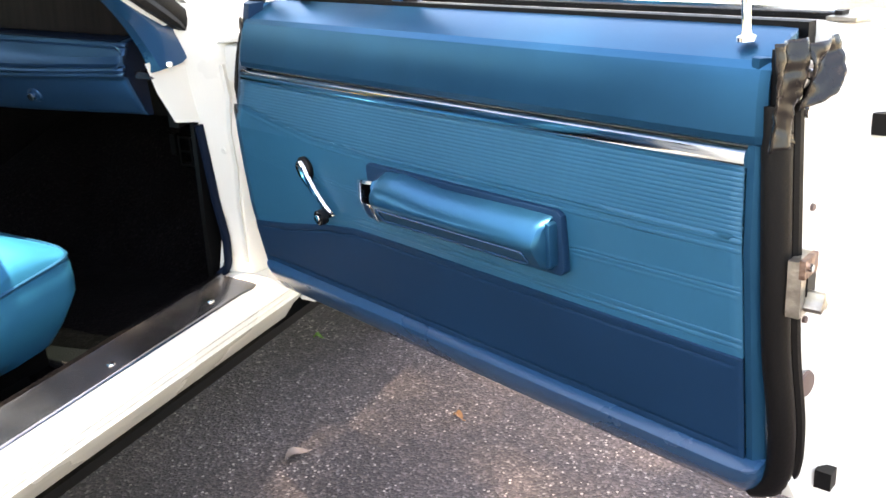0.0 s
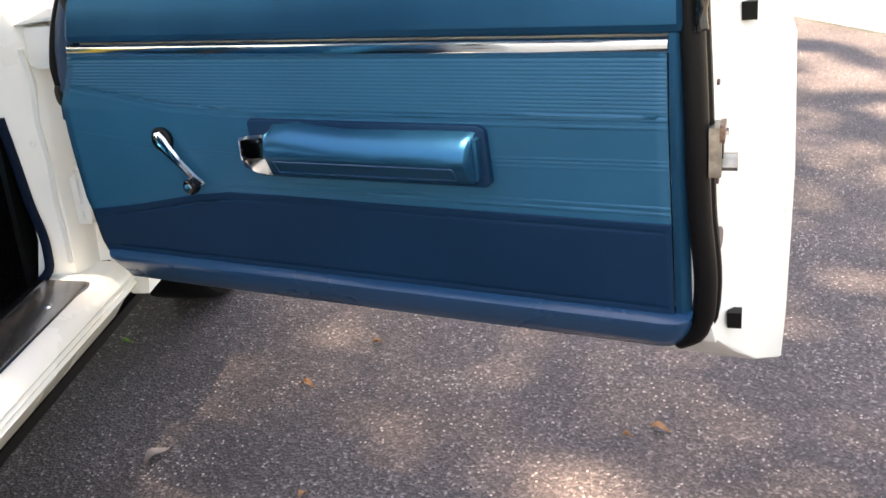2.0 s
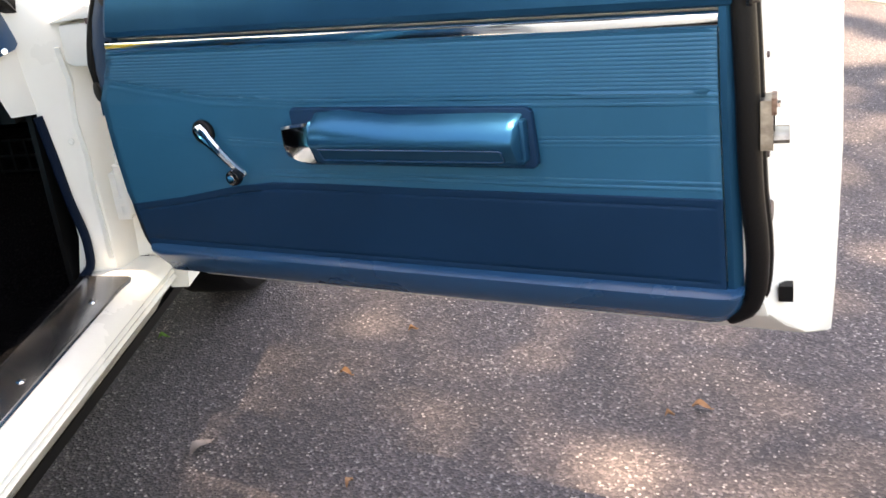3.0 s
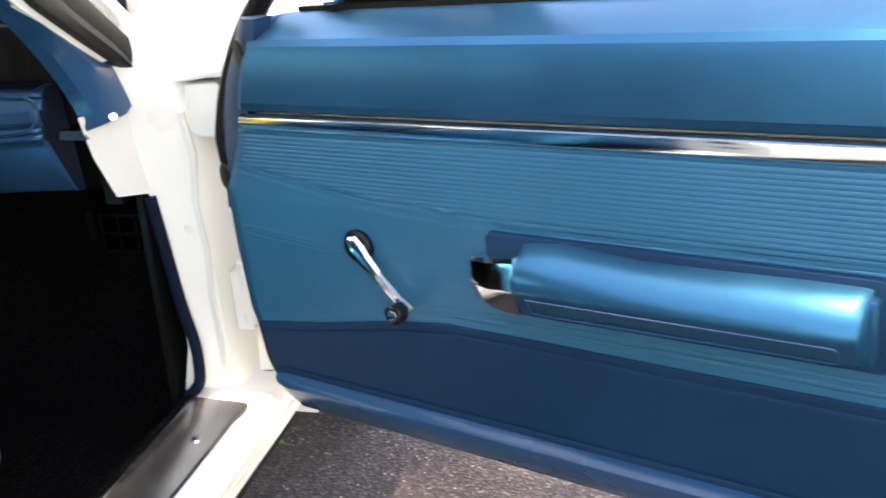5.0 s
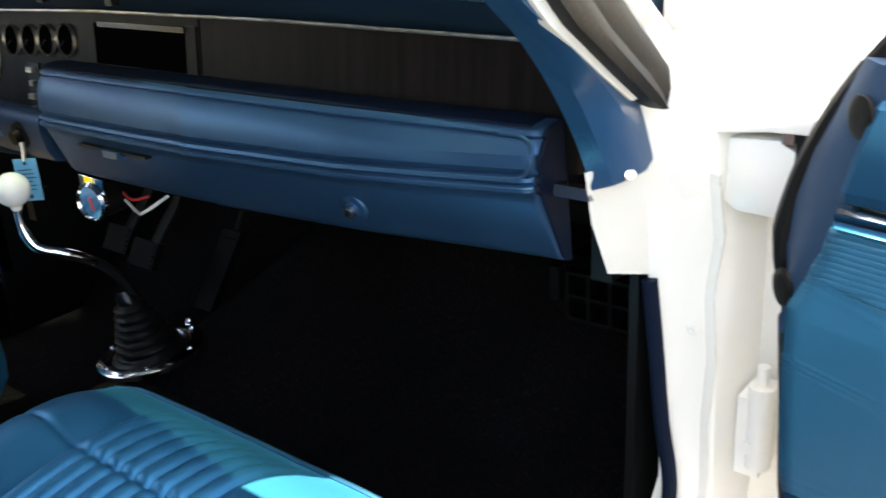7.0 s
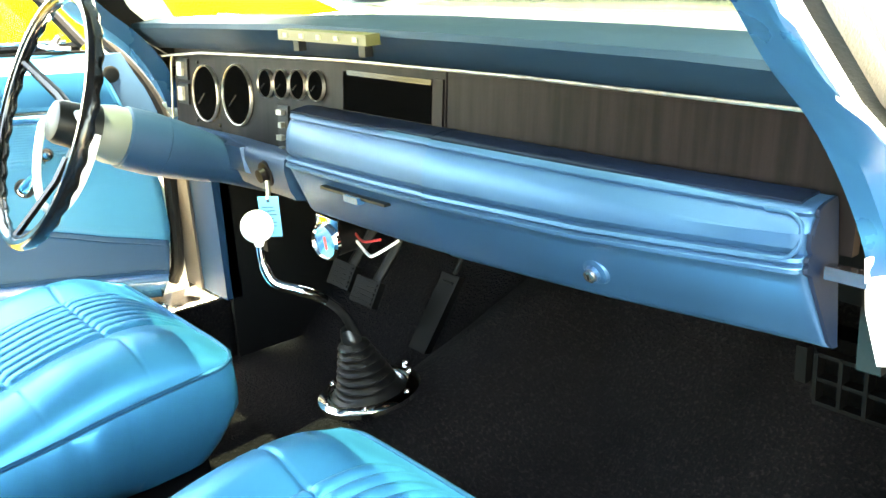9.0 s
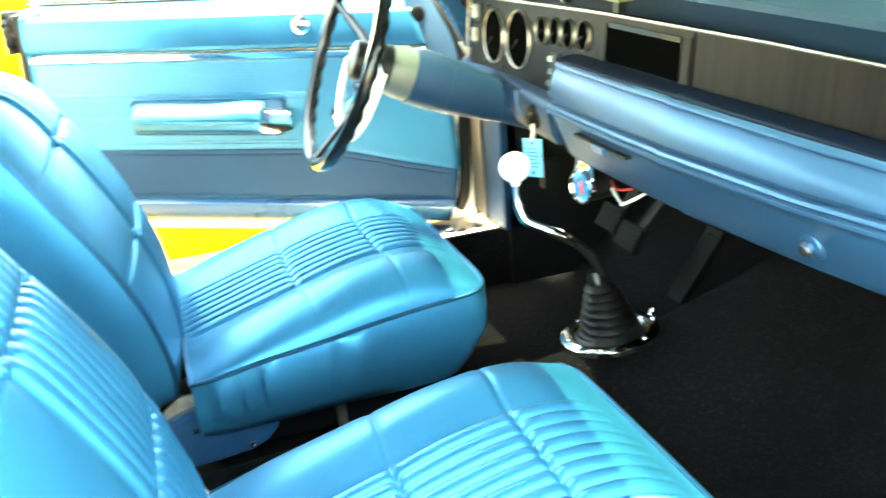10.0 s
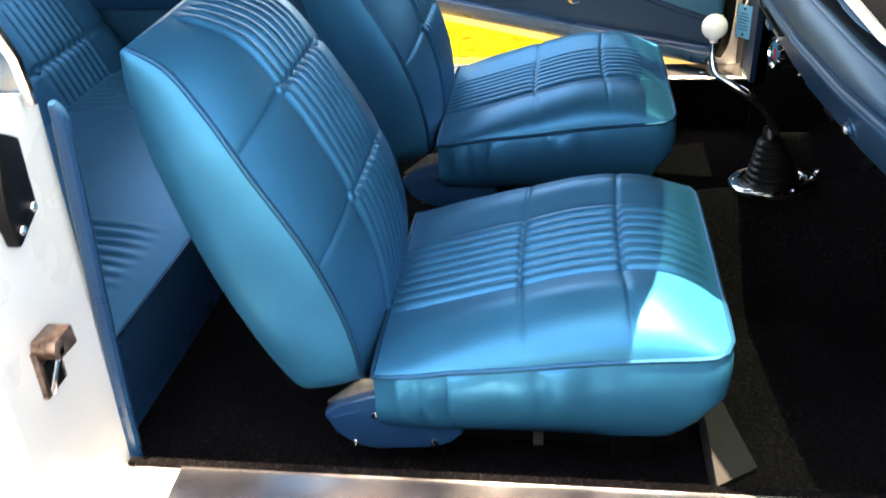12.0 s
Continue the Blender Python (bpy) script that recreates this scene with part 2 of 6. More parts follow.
# ---- mesh helpers ----
def finish(name, me, mat, parent, label="", angle=35, m=None):
    me.materials.append(mat)
    if angle:
        me.shade_smooth()
        me.set_sharp_from_angle(angle=radians(angle))
    ob = new(name, me)
    if parent is not None:
        ob.parent = parent
    if m is not None:
        ob.matrix_basis = m
    if label:
        tagged(ob, label=label)
    return ob


def part(name, bm, mat, parent, label="", angle=35, m=None):
    bmesh.ops.recalc_face_normals(bm, faces=bm.faces)
    me = bpy.data.meshes.new(name)
    bm.to_mesh(me)
    bm.free()
    return finish(name, me, mat, parent, label, angle, m)


def thing(name, label, category, m=None, group="", kind=""):
    ob = new(name)
    ob.empty_display_size = 0.05
    if m is not None:
        ob.matrix_basis = m
    return tagged(ob, label, category, group, kind)


def add_loft(bm, rings, closed=True, caps=True):
    """Joins rings of equally many points, in order."""
    vs = [[bm.verts.new(p) for p in r] for r in rings]
    n = len(rings[0])
    for a, b in zip(vs, vs[1:]):
        for i in range(n if closed else n - 1):
            j = (i + 1) % n
            bm.faces.new((a[i], a[j], b[j], b[i]))
    if caps and closed:
        bm.faces.new(vs[0][::-1])
        bm.faces.new(vs[-1])
    return vs


def loft(rings, closed=True, caps=True):
    bm = bmesh.new()
    add_loft(bm, rings, closed, caps)
    return bm


def bevel(bm, r, seg=2, angle=30):
    es = [e for e in bm.edges if len(e.link_faces) == 2 and e.calc_face_angle(0) > radians(angle)]
    bmesh.ops.bevel(bm, geom=es, offset=r, segments=seg, profile=0.6, affect="EDGES", clamp_overlap=True)
    return bm


def box(x0, x1, y0, y1, z0, z1, r=0.0, seg=2):
    bm = bmesh.new()
    add_loft(bm, [[(x0, y0, z), (x1, y0, z), (x1, y1, z), (x0, y1, z)] for z in (z0, z1)])
    return bevel(bm, r, seg) if r else bm


def prism(poly, axis, a0, a1, r=0.0, seg=2):
    """A polygon in the two other axes (x,y / x,z / y,z), drawn out along axis."""
    put = {"x": lambda p, a: (a, p[0], p[1]), "y": lambda p, a: (p[0], a, p[1]), "z": lambda p, a: (p[0], p[1], a)}[axis]
    bm = loft([[put(p, a) for p in poly] for a in (a0, a1)])
    bmesh.ops.recalc_face_normals(bm, faces=bm.faces)
    return bevel(bm, r, seg) if r else bm


def frames_along(path):
    pts = [Vector(p) for p in path]
    out, ref = [], None
    for i, p in enumerate(pts):
        d = (pts[min(i + 1, len(pts) - 1)] - pts[max(i - 1, 0)]).normalized()
        if ref is None:
            ref = d.orthogonal().normalized()
        ref = (ref - d * ref.dot(d)).normalized()
        out.append((p, ref, d.cross(ref)))
    return out


def add_tube(bm, path, radius, n=10, flat=1.0, loop=False):
    """radius: a number, or one for each point; flat squeezes the second axis."""
    fr = frames_along(path)
    rs = radius if isinstance(radius, (list, tuple)) else [radius] * len(path)
    rings = [[p + a * (r * math.cos(k)) + b * (r * flat * math.sin(k)) for k in [2 * math.pi * i / n for i in range(n)]]
             for (p, a, b), r in zip(fr, rs)]
    add_loft(bm, rings + ([rings[0]] if loop else []), caps=not loop)
    return bm


def tube(path, radius, n=10, flat=1.0):
    return add_tube(bmesh.new(), path, radius, n, flat)


def curve_points(pts, n):
    """n points on a smooth line through pts."""
    p = np.array(pts, float)
    d = np.r_[0, np.cumsum(np.linalg.norm(np.diff(p, axis=0), axis=1))]
    tt = np.linspace(0, d[-1], n)
    tang = np.gradient(p, d, axis=0)
    out = []
    for t in tt:
        i = min(max(int(np.searchsorted(d, t)) - 1, 0), len(d) - 2)
        h = d[i + 1] - d[i]
        s = (t - d[i]) / h
        a, b, c, e = 2*s**3 - 3*s**2 + 1, s**3 - 2*s**2 + s, -2*s**3 + 3*s**2, s**3 - s**2
        out.append(a * p[i] + b * h * tang[i] + c * p[i + 1] + e * h * tang[i + 1])
    return [tuple(q) for q in out]


def lathe(profile, n=24, m=None):
    """profile: (radius, height) pairs, turned about z."""
    rings = [[(max(r, 1e-4) * math.cos(2 * math.pi * i / n), max(r, 1e-4) * math.sin(2 * math.pi * i / n), h) for i in range(n)]
             for r, h in profile]
    bm = loft(rings)
    if m is not None:
        bm.transform(m)
    return bm


def grid_mesh(f, nu, nv):
    """A sheet f(i/nu, j/nv) as vertices and faces."""
    vs = [f(i / nu, j / nv) for j in range(nv + 1) for i in range(nu + 1)]
    w = nu + 1
    fs = [(j * w + i, j * w + i + 1, (j + 1) * w + i + 1, (j + 1) * w + i) for j in range(nv) for i in range(nu)]
    return vs, fs


def sheet(name, f, nu, nv, mat, parent, label="", thick=0.0, angle=60):
    vs, fs = grid_mesh(f, nu, nv)
    me = bpy.data.meshes.new(name)
    me.from_pydata(vs, [], fs)
    me.update()
    ob = finish(name, me, mat, parent, label, angle)
    if thick:
        so = ob.modifiers.new("thickness", "SOLIDIFY")
        so.thickness, so.offset = thick, -1
    return ob


def lerp_table(x, table):
    return float(np.interp(x, [p[0] for p in table], [p[1] for p in table]))


def smooth_table(x, table):
    xs, ys = [p[0] for p in table], [p[1] for p in table]
    h = (xs[-1] - xs[0]) * 0.02
    return float(np.mean([np.interp(x + k * h, xs, ys) for k in (-2, -1, 0, 1, 2)]))


def screw_head(r=0.006, h=0.003):
    return lathe([(r, 0), (r, h * 0.4), (r * 0.8, h), (r * 0.35, h * 1.05), (r * 0.3, h * 0.5), (0, h * 0.5)], 12)


# ---- ground ----
def flat(name, poly, z, mat, label, category, kind="structure", depth=0.3):
    bm = bmesh.new()
    add_loft(bm, [[(x, y, z - depth) for x, y in poly], [(x, y, z) for x, y in poly]])
    ob = part(name, bm, mat, None, "", 0)
    return tagged(ob, label, category, "", kind)


flat("ground", [(-400, -400), (400, -400), (400, 400), (-400, 400)], 0.0, ASPHALT,
     "dark grey asphalt with pale stone chips", "asphalt")
flat("verge", [(-1.95, -30), (-1.18, -30), (-1.18, 30), (-1.95, 30)], 0.012, STRAW,
     "sunlit dry yellow verge beside the car", "verge")
flat("lawn", [(-40, -40), (-1.949, -40), (-1.949, 40), (-40, 40)], 0.014, GRASS,
     "sunlit yellow-green lawn beyond the verge", "lawn")
flat("driveway", [(6.6, -1.5), (30, -20), (30, 45), (-12, 45), (-12, 32), (0.9, 8.4), (3.2, 4.45)], 0.015, CONCRETE,
     "pale sunlit concrete beyond the asphalt", "driveway")

# ---- car body: one white shell, parts by panel ----
CX = 0.033                                     # middle of the car
car = thing("car", "white two-door hardtop car with both doors open", "car", pose(0, 0, 0))


def side(poly3):
    """Mirrors points to the driver's side of the car."""
    return [(2 * CX - x, y, z) for x, y, z in poly3]


def both(name, rings, mat, label="", r=0.0, closed=True):
    for k in (0, 1):
        bm = loft([side(q) if k else q for q in rings], closed)
        bmesh.ops.recalc_face_normals(bm, faces=bm.faces)
        if r:
            bevel(bm, r, 2)
        part(name, bm, mat, car, label)


def plan(poly, z):
    return [(x, y, z) for x, y in poly]


# sills with a step down to the outer rocker
SILL = [(0.772, 0.30), (0.772, 0.372), (0.782, 0.377), (0.872, 0.374), (0.888, 0.368), (0.901, 0.358), (0.905, 0.350), (0.901, 0.344),
        (0.907, 0.340), (0.903, 0.333), (0.908, 0.328), (0.901, 0.318), (0.875, 0.292), (0.850, 0.255), (0.80, 0.235), (0.772, 0.235)]
both("sill", [[(x, y, z) for x, z in SILL] for y in (-1.12, -0.7, -0.3, 0.06)], WHITE)
for k in (0, 1):
    xs = (0.764, 0.777) if not k else (2 * CX - 0.777, 2 * CX - 0.764)
    part("sill_carpet", box(*xs, -1.10, -0.02, 0.24, 0.3805, 0.003), CARPET, car, "black carpet edge")
# front door posts
POST = [
    ([(0.752, -0.012), (0.790, -0.006), (0.822, 0.000), (0.834, 0.020), (0.842, 0.060), (0.905, 0.075), (0.905, 0.16), (0.752, 0.16)], 0.375),
    ([(0.770, -0.014), (0.795, -0.006), (0.826, 0.000), (0.838, 0.020), (0.846, 0.060), (0.905, 0.075), (0.905, 0.16), (0.755, 0.16)], 0.45),
    ([(0.770, -0.016), (0.795, -0.006), (0.824, 0.000), (0.836, 0.020), (0.846, 0.060), (0.905, 0.075), (0.905, 0.16), (0.755, 0.16)], 0.55),
    ([(0.754, -0.018), (0.790, -0.008), (0.820, 0.000), (0.832, 0.020), (0.846, 0.060), (0.905, 0.075), (0.905, 0.16), (0.745, 0.16)], 0.685),
    ([(0.755, -0.040), (0.785, -0.022), (0.815, 0.000), (0.830, 0.020), (0.842, 0.060), (0.905, 0.075), (0.905, 0.16), (0.745, 0.16)], 0.80),
    ([(0.765, -0.065), (0.785, -0.045), (0.805, -0.010), (0.822, 0.020), (0.842, 0.060), (0.905, 0.085), (0.905, 0.16), (0.745, 0.16)], 0.88),
    ([(0.755, -0.080), (0.775, -0.050), (0.790, 0.000), (0.805, 0.030), (0.842, 0.070), (0.905, 0.10), (0.905, 0.16), (0.745, 0.16)], 0.925),
]
both("door_post", [plan(p, z) for p, z in POST], WHITE)
# white cowl side behind the pillar trim
both("cowl_side", [[(0.722, -0.045, 0.692), (0.757, -0.020, 0.690), (0.757, 0.06, 0.69), (0.722, 0.06, 0.69)],
                   [(0.728, -0.088, 0.76), (0.757, -0.035, 0.76), (0.757, 0.06, 0.76), (0.728, 0.06, 0.76)],
                   [(0.738, -0.118, 0.82), (0.760, -0.062, 0.82), (0.760, 0.06, 0.82), (0.738, 0.06, 0.82)]], WHITE)
# corner of the cowl outside the windscreen
both("cowl_corner", [[(x, 0.055, 0.86), (x, 0.055, 0.972 - d), (x, 0.10, 0.962 - d), (x, 0.18, 0.938 - d), (x, 0.26, 0.922 - d), (x, 0.45, 0.918 - d), (x, 0.45, 0.86)] for x, d in ((0.727, 0.004), (0.735, 0.0), (0.80, 0.0))], WHITE)
# raised flange on the post
both("door_post_flange", [[(0.812 + 0.006 * math.sin(k * 3), -0.004 - b, z) for b in (0.0,)] +
                          [(0.822 + 0.006 * math.sin(k * 3), -0.006, z), (0.820 + 0.006 * math.sin(k * 3), 0.006, z), (0.808 + 0.006 * math.sin(k * 3), 0.004, z)]
                          for k, z in enumerate((0.40, 0.46, 0.53, 0.60, 0.67, 0.74, 0.80))], WHITE)
# front fenders
FEND = [(0.846, 0.40), (0.846, 0.80), (0.825, 0.855), (0.79, 0.905), (0.79, 0.93), (0.85, 0.945), (0.90, 0.93), (0.935, 0.86), (0.955, 0.72),
        (0.95, 0.50), (0.925, 0.30), (0.89, 0.30)]
FRONT_AXLE, REAR_AXLE, TYRE_R = 0.72, -2.22, 0.335


def arch(poly, y, axle):
    """The panel's section at y, cut away over the wheel."""
    d = abs(y - axle)
    low = 0.335 + math.sqrt(max(0.0, 0.40 ** 2 - d * d)) if d < 0.40 else 0.0
    return [(x, y, max(z, low)) for x, z in poly]


STEPS = [-0.40, -0.399, -0.36, -0.30, -0.22, -0.12, 0.0, 0.12, 0.22, 0.30, 0.36, 0.399, 0.40]
both("front_fender", [arch(FEND, y, FRONT_AXLE) for y in [0.068, 0.2] + [FRONT_AXLE + q for q in STEPS] + [1.3, 1.55]], WHITE)
# hood and cowl
part("hood", loft([[(x, y, z) for x, z in
     ((-0.74, 0.90), (0.79, 0.90), (0.80, 0.935), (0.45, 0.965), (CX, 0.975), (-0.36, 0.965), (-0.71, 0.935))] for y in (0.30, 0.7, 1.55)]), WHITE, car)
part("nose", box(CX - 0.80, CX + 0.80, 1.53, 1.56, 0.36, 0.91, 0.01), WHITE, car)
part("firewall", box(-0.70, 0.79, 0.42, 0.45, 0.2, 0.93), BLACK, car)
# windscreen pillars
PILLAR = [(0.784, (-0.056, 0.870), (-0.050, 0.874)), (0.784, (-0.082, 0.884), (-0.034, 0.888)), (0.784, (-0.126, 0.912), (-0.040, 0.904)), (0.782, (-0.203, 0.965), (-0.090, 0.945)),
          (0.776, (-0.265, 1.028), (-0.148, 1.000)), (0.746, (-0.315, 1.120), (-0.200, 1.085)), (0.700, (-0.375, 1.240), (-0.270, 1.225))]


def pillar_strip(a0, a1, x0, x1, skip=0):
    """A strip along the pillar: a0, a1 across it (0 at the seal's inner edge, 1 at its outer edge), x0, x1 its depth."""
    out = []
    for x, l, r in PILLAR[skip:]:
        e, f = [(l[0] + (r[0] - l[0]) * a, l[1] + (r[1] - l[1]) * a) for a in (a0, a1)]
        out.append([(x + x0, *e), (x + x1, *e), (x + x1 + 0.004, (e[0] + f[0]) / 2, (e[1] + f[1]) / 2), (x + x1, *f), (x + x0, *f)])
    return out


both("windscreen_pillar", pillar_strip(-0.16, 1.7, -0.030, -0.014, 1), WHITE)
both("pillar_seal", pillar_strip(0.0, 0.46, -0.03, 0.0), RUBBER, "black rubber weatherstrip")
both("pillar_seal", pillar_strip(0.50, 1.0, -0.03, -0.003), RUBBER, "black rubber weatherstrip")
both("drip_rail", pillar_strip(1.10, 1.35, -0.022, -0.006, 2), CHROME, "bright drip rail")
# roof
ROOF = [(-0.60, 1.285), (-0.66, 1.262), (-0.62, 1.315), (-0.40, 1.345), (0, 1.355), (0.40, 1.345), (0.62, 1.315), (0.66, 1.262), (0.60, 1.285), (0, 1.325)]
part("roof", loft([[(CX + x * w, y, z + dz) for x, z in ROOF] for y, w, dz in ((-0.345, 0.35, -0.046), (-0.355, 0.50, -0.045), (-0.368, 0.65, -0.043), (-0.389, 0.81, -0.038), (-0.424, 0.95, -0.026), (-0.47, 1.0, -0.012), (-0.55, 1.03, 0), (-1.2, 1.03, 0.005), (-1.75, 0.97, -0.01), (-1.95, 0.95, -0.06))]), WHITE, car)
part("headliner", loft([[(CX + x * w, y, z + dz) for x, z in ((-0.60, 1.265), (0, 1.305), (0.60, 1.265), (0, 1.315))] for y, w, dz in ((-0.375, 0.60, -0.045), (-0.43, 0.90, -0.03), (-0.55, 1.0, -0.005), (-1.2, 1, 0.0), (-1.9, 0.95, -0.06))]), HEADLINER, car)
# rear quarters with sail panels
QUART = [(0.745, 0.30), (0.745, 0.905), (0.80, 0.925), (0.88, 0.915), (0.93, 0.86), (0.955, 0.72), (0.95, 0.50), (0.925, 0.30)]
both("rear_quarter", [arch(QUART, y, REAR_AXLE) for y in [-1.105, -1.113, -1.5] + [REAR_AXLE - q for q in STEPS] + [-2.8, -3.2]], WHITE)


def wheel(x, y, s):
    """Black tyre on a steel rim; s: +1 faces the passenger side."""
    m = Matrix.Translation((x, y, TYRE_R)) @ pose(0, 0, 0, 0, 90 * s)
    w = part("wheel", lathe([(0.20, -0.06), (0.20, 0.045), (0.185, 0.055), (0.17, 0.040), (0.10, 0.030), (0.0, 0.034)], 32), STEEL, car, "dull steel wheel with a black tyre", m=m)
    prof = [(0.198, -0.085), (0.24, -0.098), (0.29, -0.100), (0.322, -0.090), (0.333, -0.070), (0.335, 0.0), (0.333, 0.070), (0.322, 0.090), (0.29, 0.100), (0.24, 0.098), (0.198, 0.085)]
    part("tyre", lathe(prof, 48), RUBBER, w, "worn black tyre")
    part("hub_cap", lathe([(0.085, 0.028), (0.080, 0.045), (0.05, 0.058), (0.0, 0.062)], 24), CHROME, w, "chrome hub cap")


for y in (FRONT_AXLE, REAR_AXLE):
    for s in (1, -1):
        wheel(CX + s * 0.755, y, s)
both("sail_panel", [[(0.60, -1.72, 1.30), (0.66, -1.72, 1.27), (0.66, -2.0, 1.26), (0.60, -2.0, 1.26)],
                    [(0.74, -1.62, 0.90), (0.86, -1.62, 0.91), (0.86, -2.7, 0.91), (0.74, -2.7, 0.90)]], WHITE)
# unseen rear window; its dark tint is added to hold light back
part("rear_window", loft([[(CX - 0.60, -1.93, 1.25), (CX + 0.60, -1.93, 1.25), (CX + 0.60, -1.926, 1.258), (CX - 0.60, -1.926, 1.258)],
                          [(CX - 0.72, -2.50, 0.925), (CX + 0.72, -2.50, 0.925), (CX + 0.72, -2.496, 0.933), (CX - 0.72, -2.496, 0.933)]]), DIM_GLASS, car, "unseen rear window, darkened to dim the cabin")
part("tail", box(CX - 0.75, CX + 0.75, -3.19, -3.16, 0.36, 0.90, 0.01), WHITE, car)
part("rear_deck", box(CX - 0.72, CX + 0.72, -3.17, -1.95, 0.86, 0.92), WHITE, car)
part("rear_shelf", box(CX - 0.70, CX + 0.70, -2.25, -1.86, 0.84, 0.86), VINYL, car)
# floor pan with transmission hump and toe board
FLOOR_Z = 0.245


def floor_height(x, y):
    d = abs(x - (-0.03)) / lerp_table(y, [(-1.2, 0.16), (-0.4, 0.19), (0.0, 0.24), (0.45, 0.36)])
    hump = lerp_table(y, [(-1.3, 0.06), (-0.5, 0.10), (-0.2, 0.15), (0.0, 0.165), (0.45, 0.30)])
    toe = lerp_table(y, [(-2.0, 0.16), (-1.35, 0.12), (-1.2, 0.0), (0.12, 0.0), (0.45, 0.33)])
    h = hump * (math.cos(min(d, 1) * math.pi) * 0.5 + 0.5) ** 0.75
    return FLOOR_Z + max(toe, h) + 0.004 * noise.noise((x * 9, y * 9, 0))


sheet("floor_carpet", lambda i, j: (CX - 0.735 + 1.47 * i, -1.9 + 2.35 * j, floor_height(CX - 0.735 + 1.47 * i, -1.9 + 2.35 * j)),
              90, 130, CARPET, car, "black loop-pile carpet", 0.01)
part("floor_pan", box(CX - 0.80, CX + 0.80, -2.6, 0.45, 0.212, 0.232), BLACK, car)

# windscreen, left open at the passenger's top corner to let sun onto the cushion
WS = [(0.33, 0.945, 0.70), (0.10, 1.058, 0.685), (-0.16, 1.186, 0.665), (-0.24, 1.226, 0.63), (-0.285, 1.248, 0.50), (-0.31, 1.260, 0.485), (-0.362, 1.282, 0.475), (-0.43, 1.284, 0.47)]
part("windscreen", loft([[(CX - max(w, 0.61), y, z), (CX + w, y, z), (CX + w, y + 0.005, z + 0.005), (CX - max(w, 0.61), y + 0.005, z + 0.005)] for y, z, w in WS]), TINTED, car, "tinted windscreen")

# kick panels, blue beading on the posts with its shade put into the colour
for k in (0, 1):
    edge = [(0.757, -0.022, 0.685), (0.765, -0.022, 0.62), (0.774, -0.021, 0.53), (0.786, -0.020, 0.43), (0.780, -0.022, 0.39), (0.765, -0.03, 0.374)]
    pts = curve_points(side(edge) if k else edge, 26)
    part("windlace", tube(pts, 0.0085, 10), SHADED_NAVY, car, "blue door beading darkened for shade")
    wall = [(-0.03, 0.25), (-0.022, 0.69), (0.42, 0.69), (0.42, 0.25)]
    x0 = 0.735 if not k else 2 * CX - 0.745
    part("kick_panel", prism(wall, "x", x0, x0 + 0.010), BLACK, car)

part("kick_trim", box(2 * CX - 0.846, 2 * CX - 0.735, -0.040, -0.004, 0.385, 0.72, 0.006), LOWER, car, "dark navy kick trim edge")
# added grey strip that darkens the white driver's post as shade would
part("post_shade_strip", box(-0.862, -0.7795, -0.046, -0.006, 0.385, 0.74, 0.006), POST_SHADE, car, "grey strip darkening the white post")
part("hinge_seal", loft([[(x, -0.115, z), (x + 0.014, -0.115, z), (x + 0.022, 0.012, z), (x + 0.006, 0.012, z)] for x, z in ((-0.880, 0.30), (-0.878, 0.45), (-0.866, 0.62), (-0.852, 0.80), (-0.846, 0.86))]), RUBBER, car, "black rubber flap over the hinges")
# rear door edges: blue beading, striker, black wedge
REAR_EDGE = [(0.757, -1.081, 0.899), (0.752, -1.079, 0.885), (0.749, -1.081, 0.865), (0.748, -1.083, 0.84), (0.748, -1.086, 0.78), (0.748, -1.092, 0.66), (0.748, -1.098, 0.52), (0.748, -1.101, 0.42),
             (0.750, -1.098, 0.345), (0.752, -1.078, 0.300), (0.754, -1.045, 0.276)]
for k in (0, 1):
    part("rear_windlace", tube(curve_points(side(REAR_EDGE) if k else REAR_EDGE, 60), [0.005, 0.0085, 0.0098] + [0.0105] * 57, 10), PAINT_BLUE, car, "blue vinyl door beading")


def wall_inside(name, x, mat, y0=-1.13, y1=-1.95):
    return part(name, box(x, x + 0.006, y1, y0, 0.25, 0.90), mat, car)


wall_inside("quarter_liner", 0.735, PAINT_BLUE)

# ---- sill plates ----
def sill_plate(m):
    ob = thing("sill_plate", "scuffed aluminium door sill plate with screws", "sill plate", m, "sill plates")
    prof = [(0.778, 0.382), (0.784, 0.3855), (0.790, 0.3835), (0.860, 0.3800), (0.864, 0.3785), (0.866, 0.376), (0.864, 0.374), (0.778, 0.376)]
    rings = []
    for y, w in ((-1.02, 0), (-0.6, 0), (-0.3, 0), (-0.09, 0), (-0.06, 0.006), (-0.044, 0.002)):
        rings.append([(x + (w if x > 0.8 else 0), y, z + (0.001 if y > -0.07 else 0)) for x, z in prof])
    part("plate", loft(rings), ALUMINIUM, ob)
    for y in (-0.145, -0.402, -0.66, -0.92):
        s = screw_head(0.0075, 0.0035)
        part("screw", s, CHROME, ob, "", m=pose(0.838, y, 0.3805))
    return ob


plate = sill_plate(pose(0, 0, 0))
copy_thing(plate, Matrix.Translation((2 * CX - 1.66, 0, 0)))

# ---- doors ----
PANEL_EDGE = [(-0.41, 0.010), (-0.39, -0.004), (-0.347, -0.048), (-0.247, -0.062), (-0.16, -0.056), (-0.082, -0.046), (-0.03, -0.014), (0.03, 0.006), (0.13, 0.035)]


def door_front(v):
    return lerp_table(v, [(p[0], p[1]) for p in PANEL_EDGE])


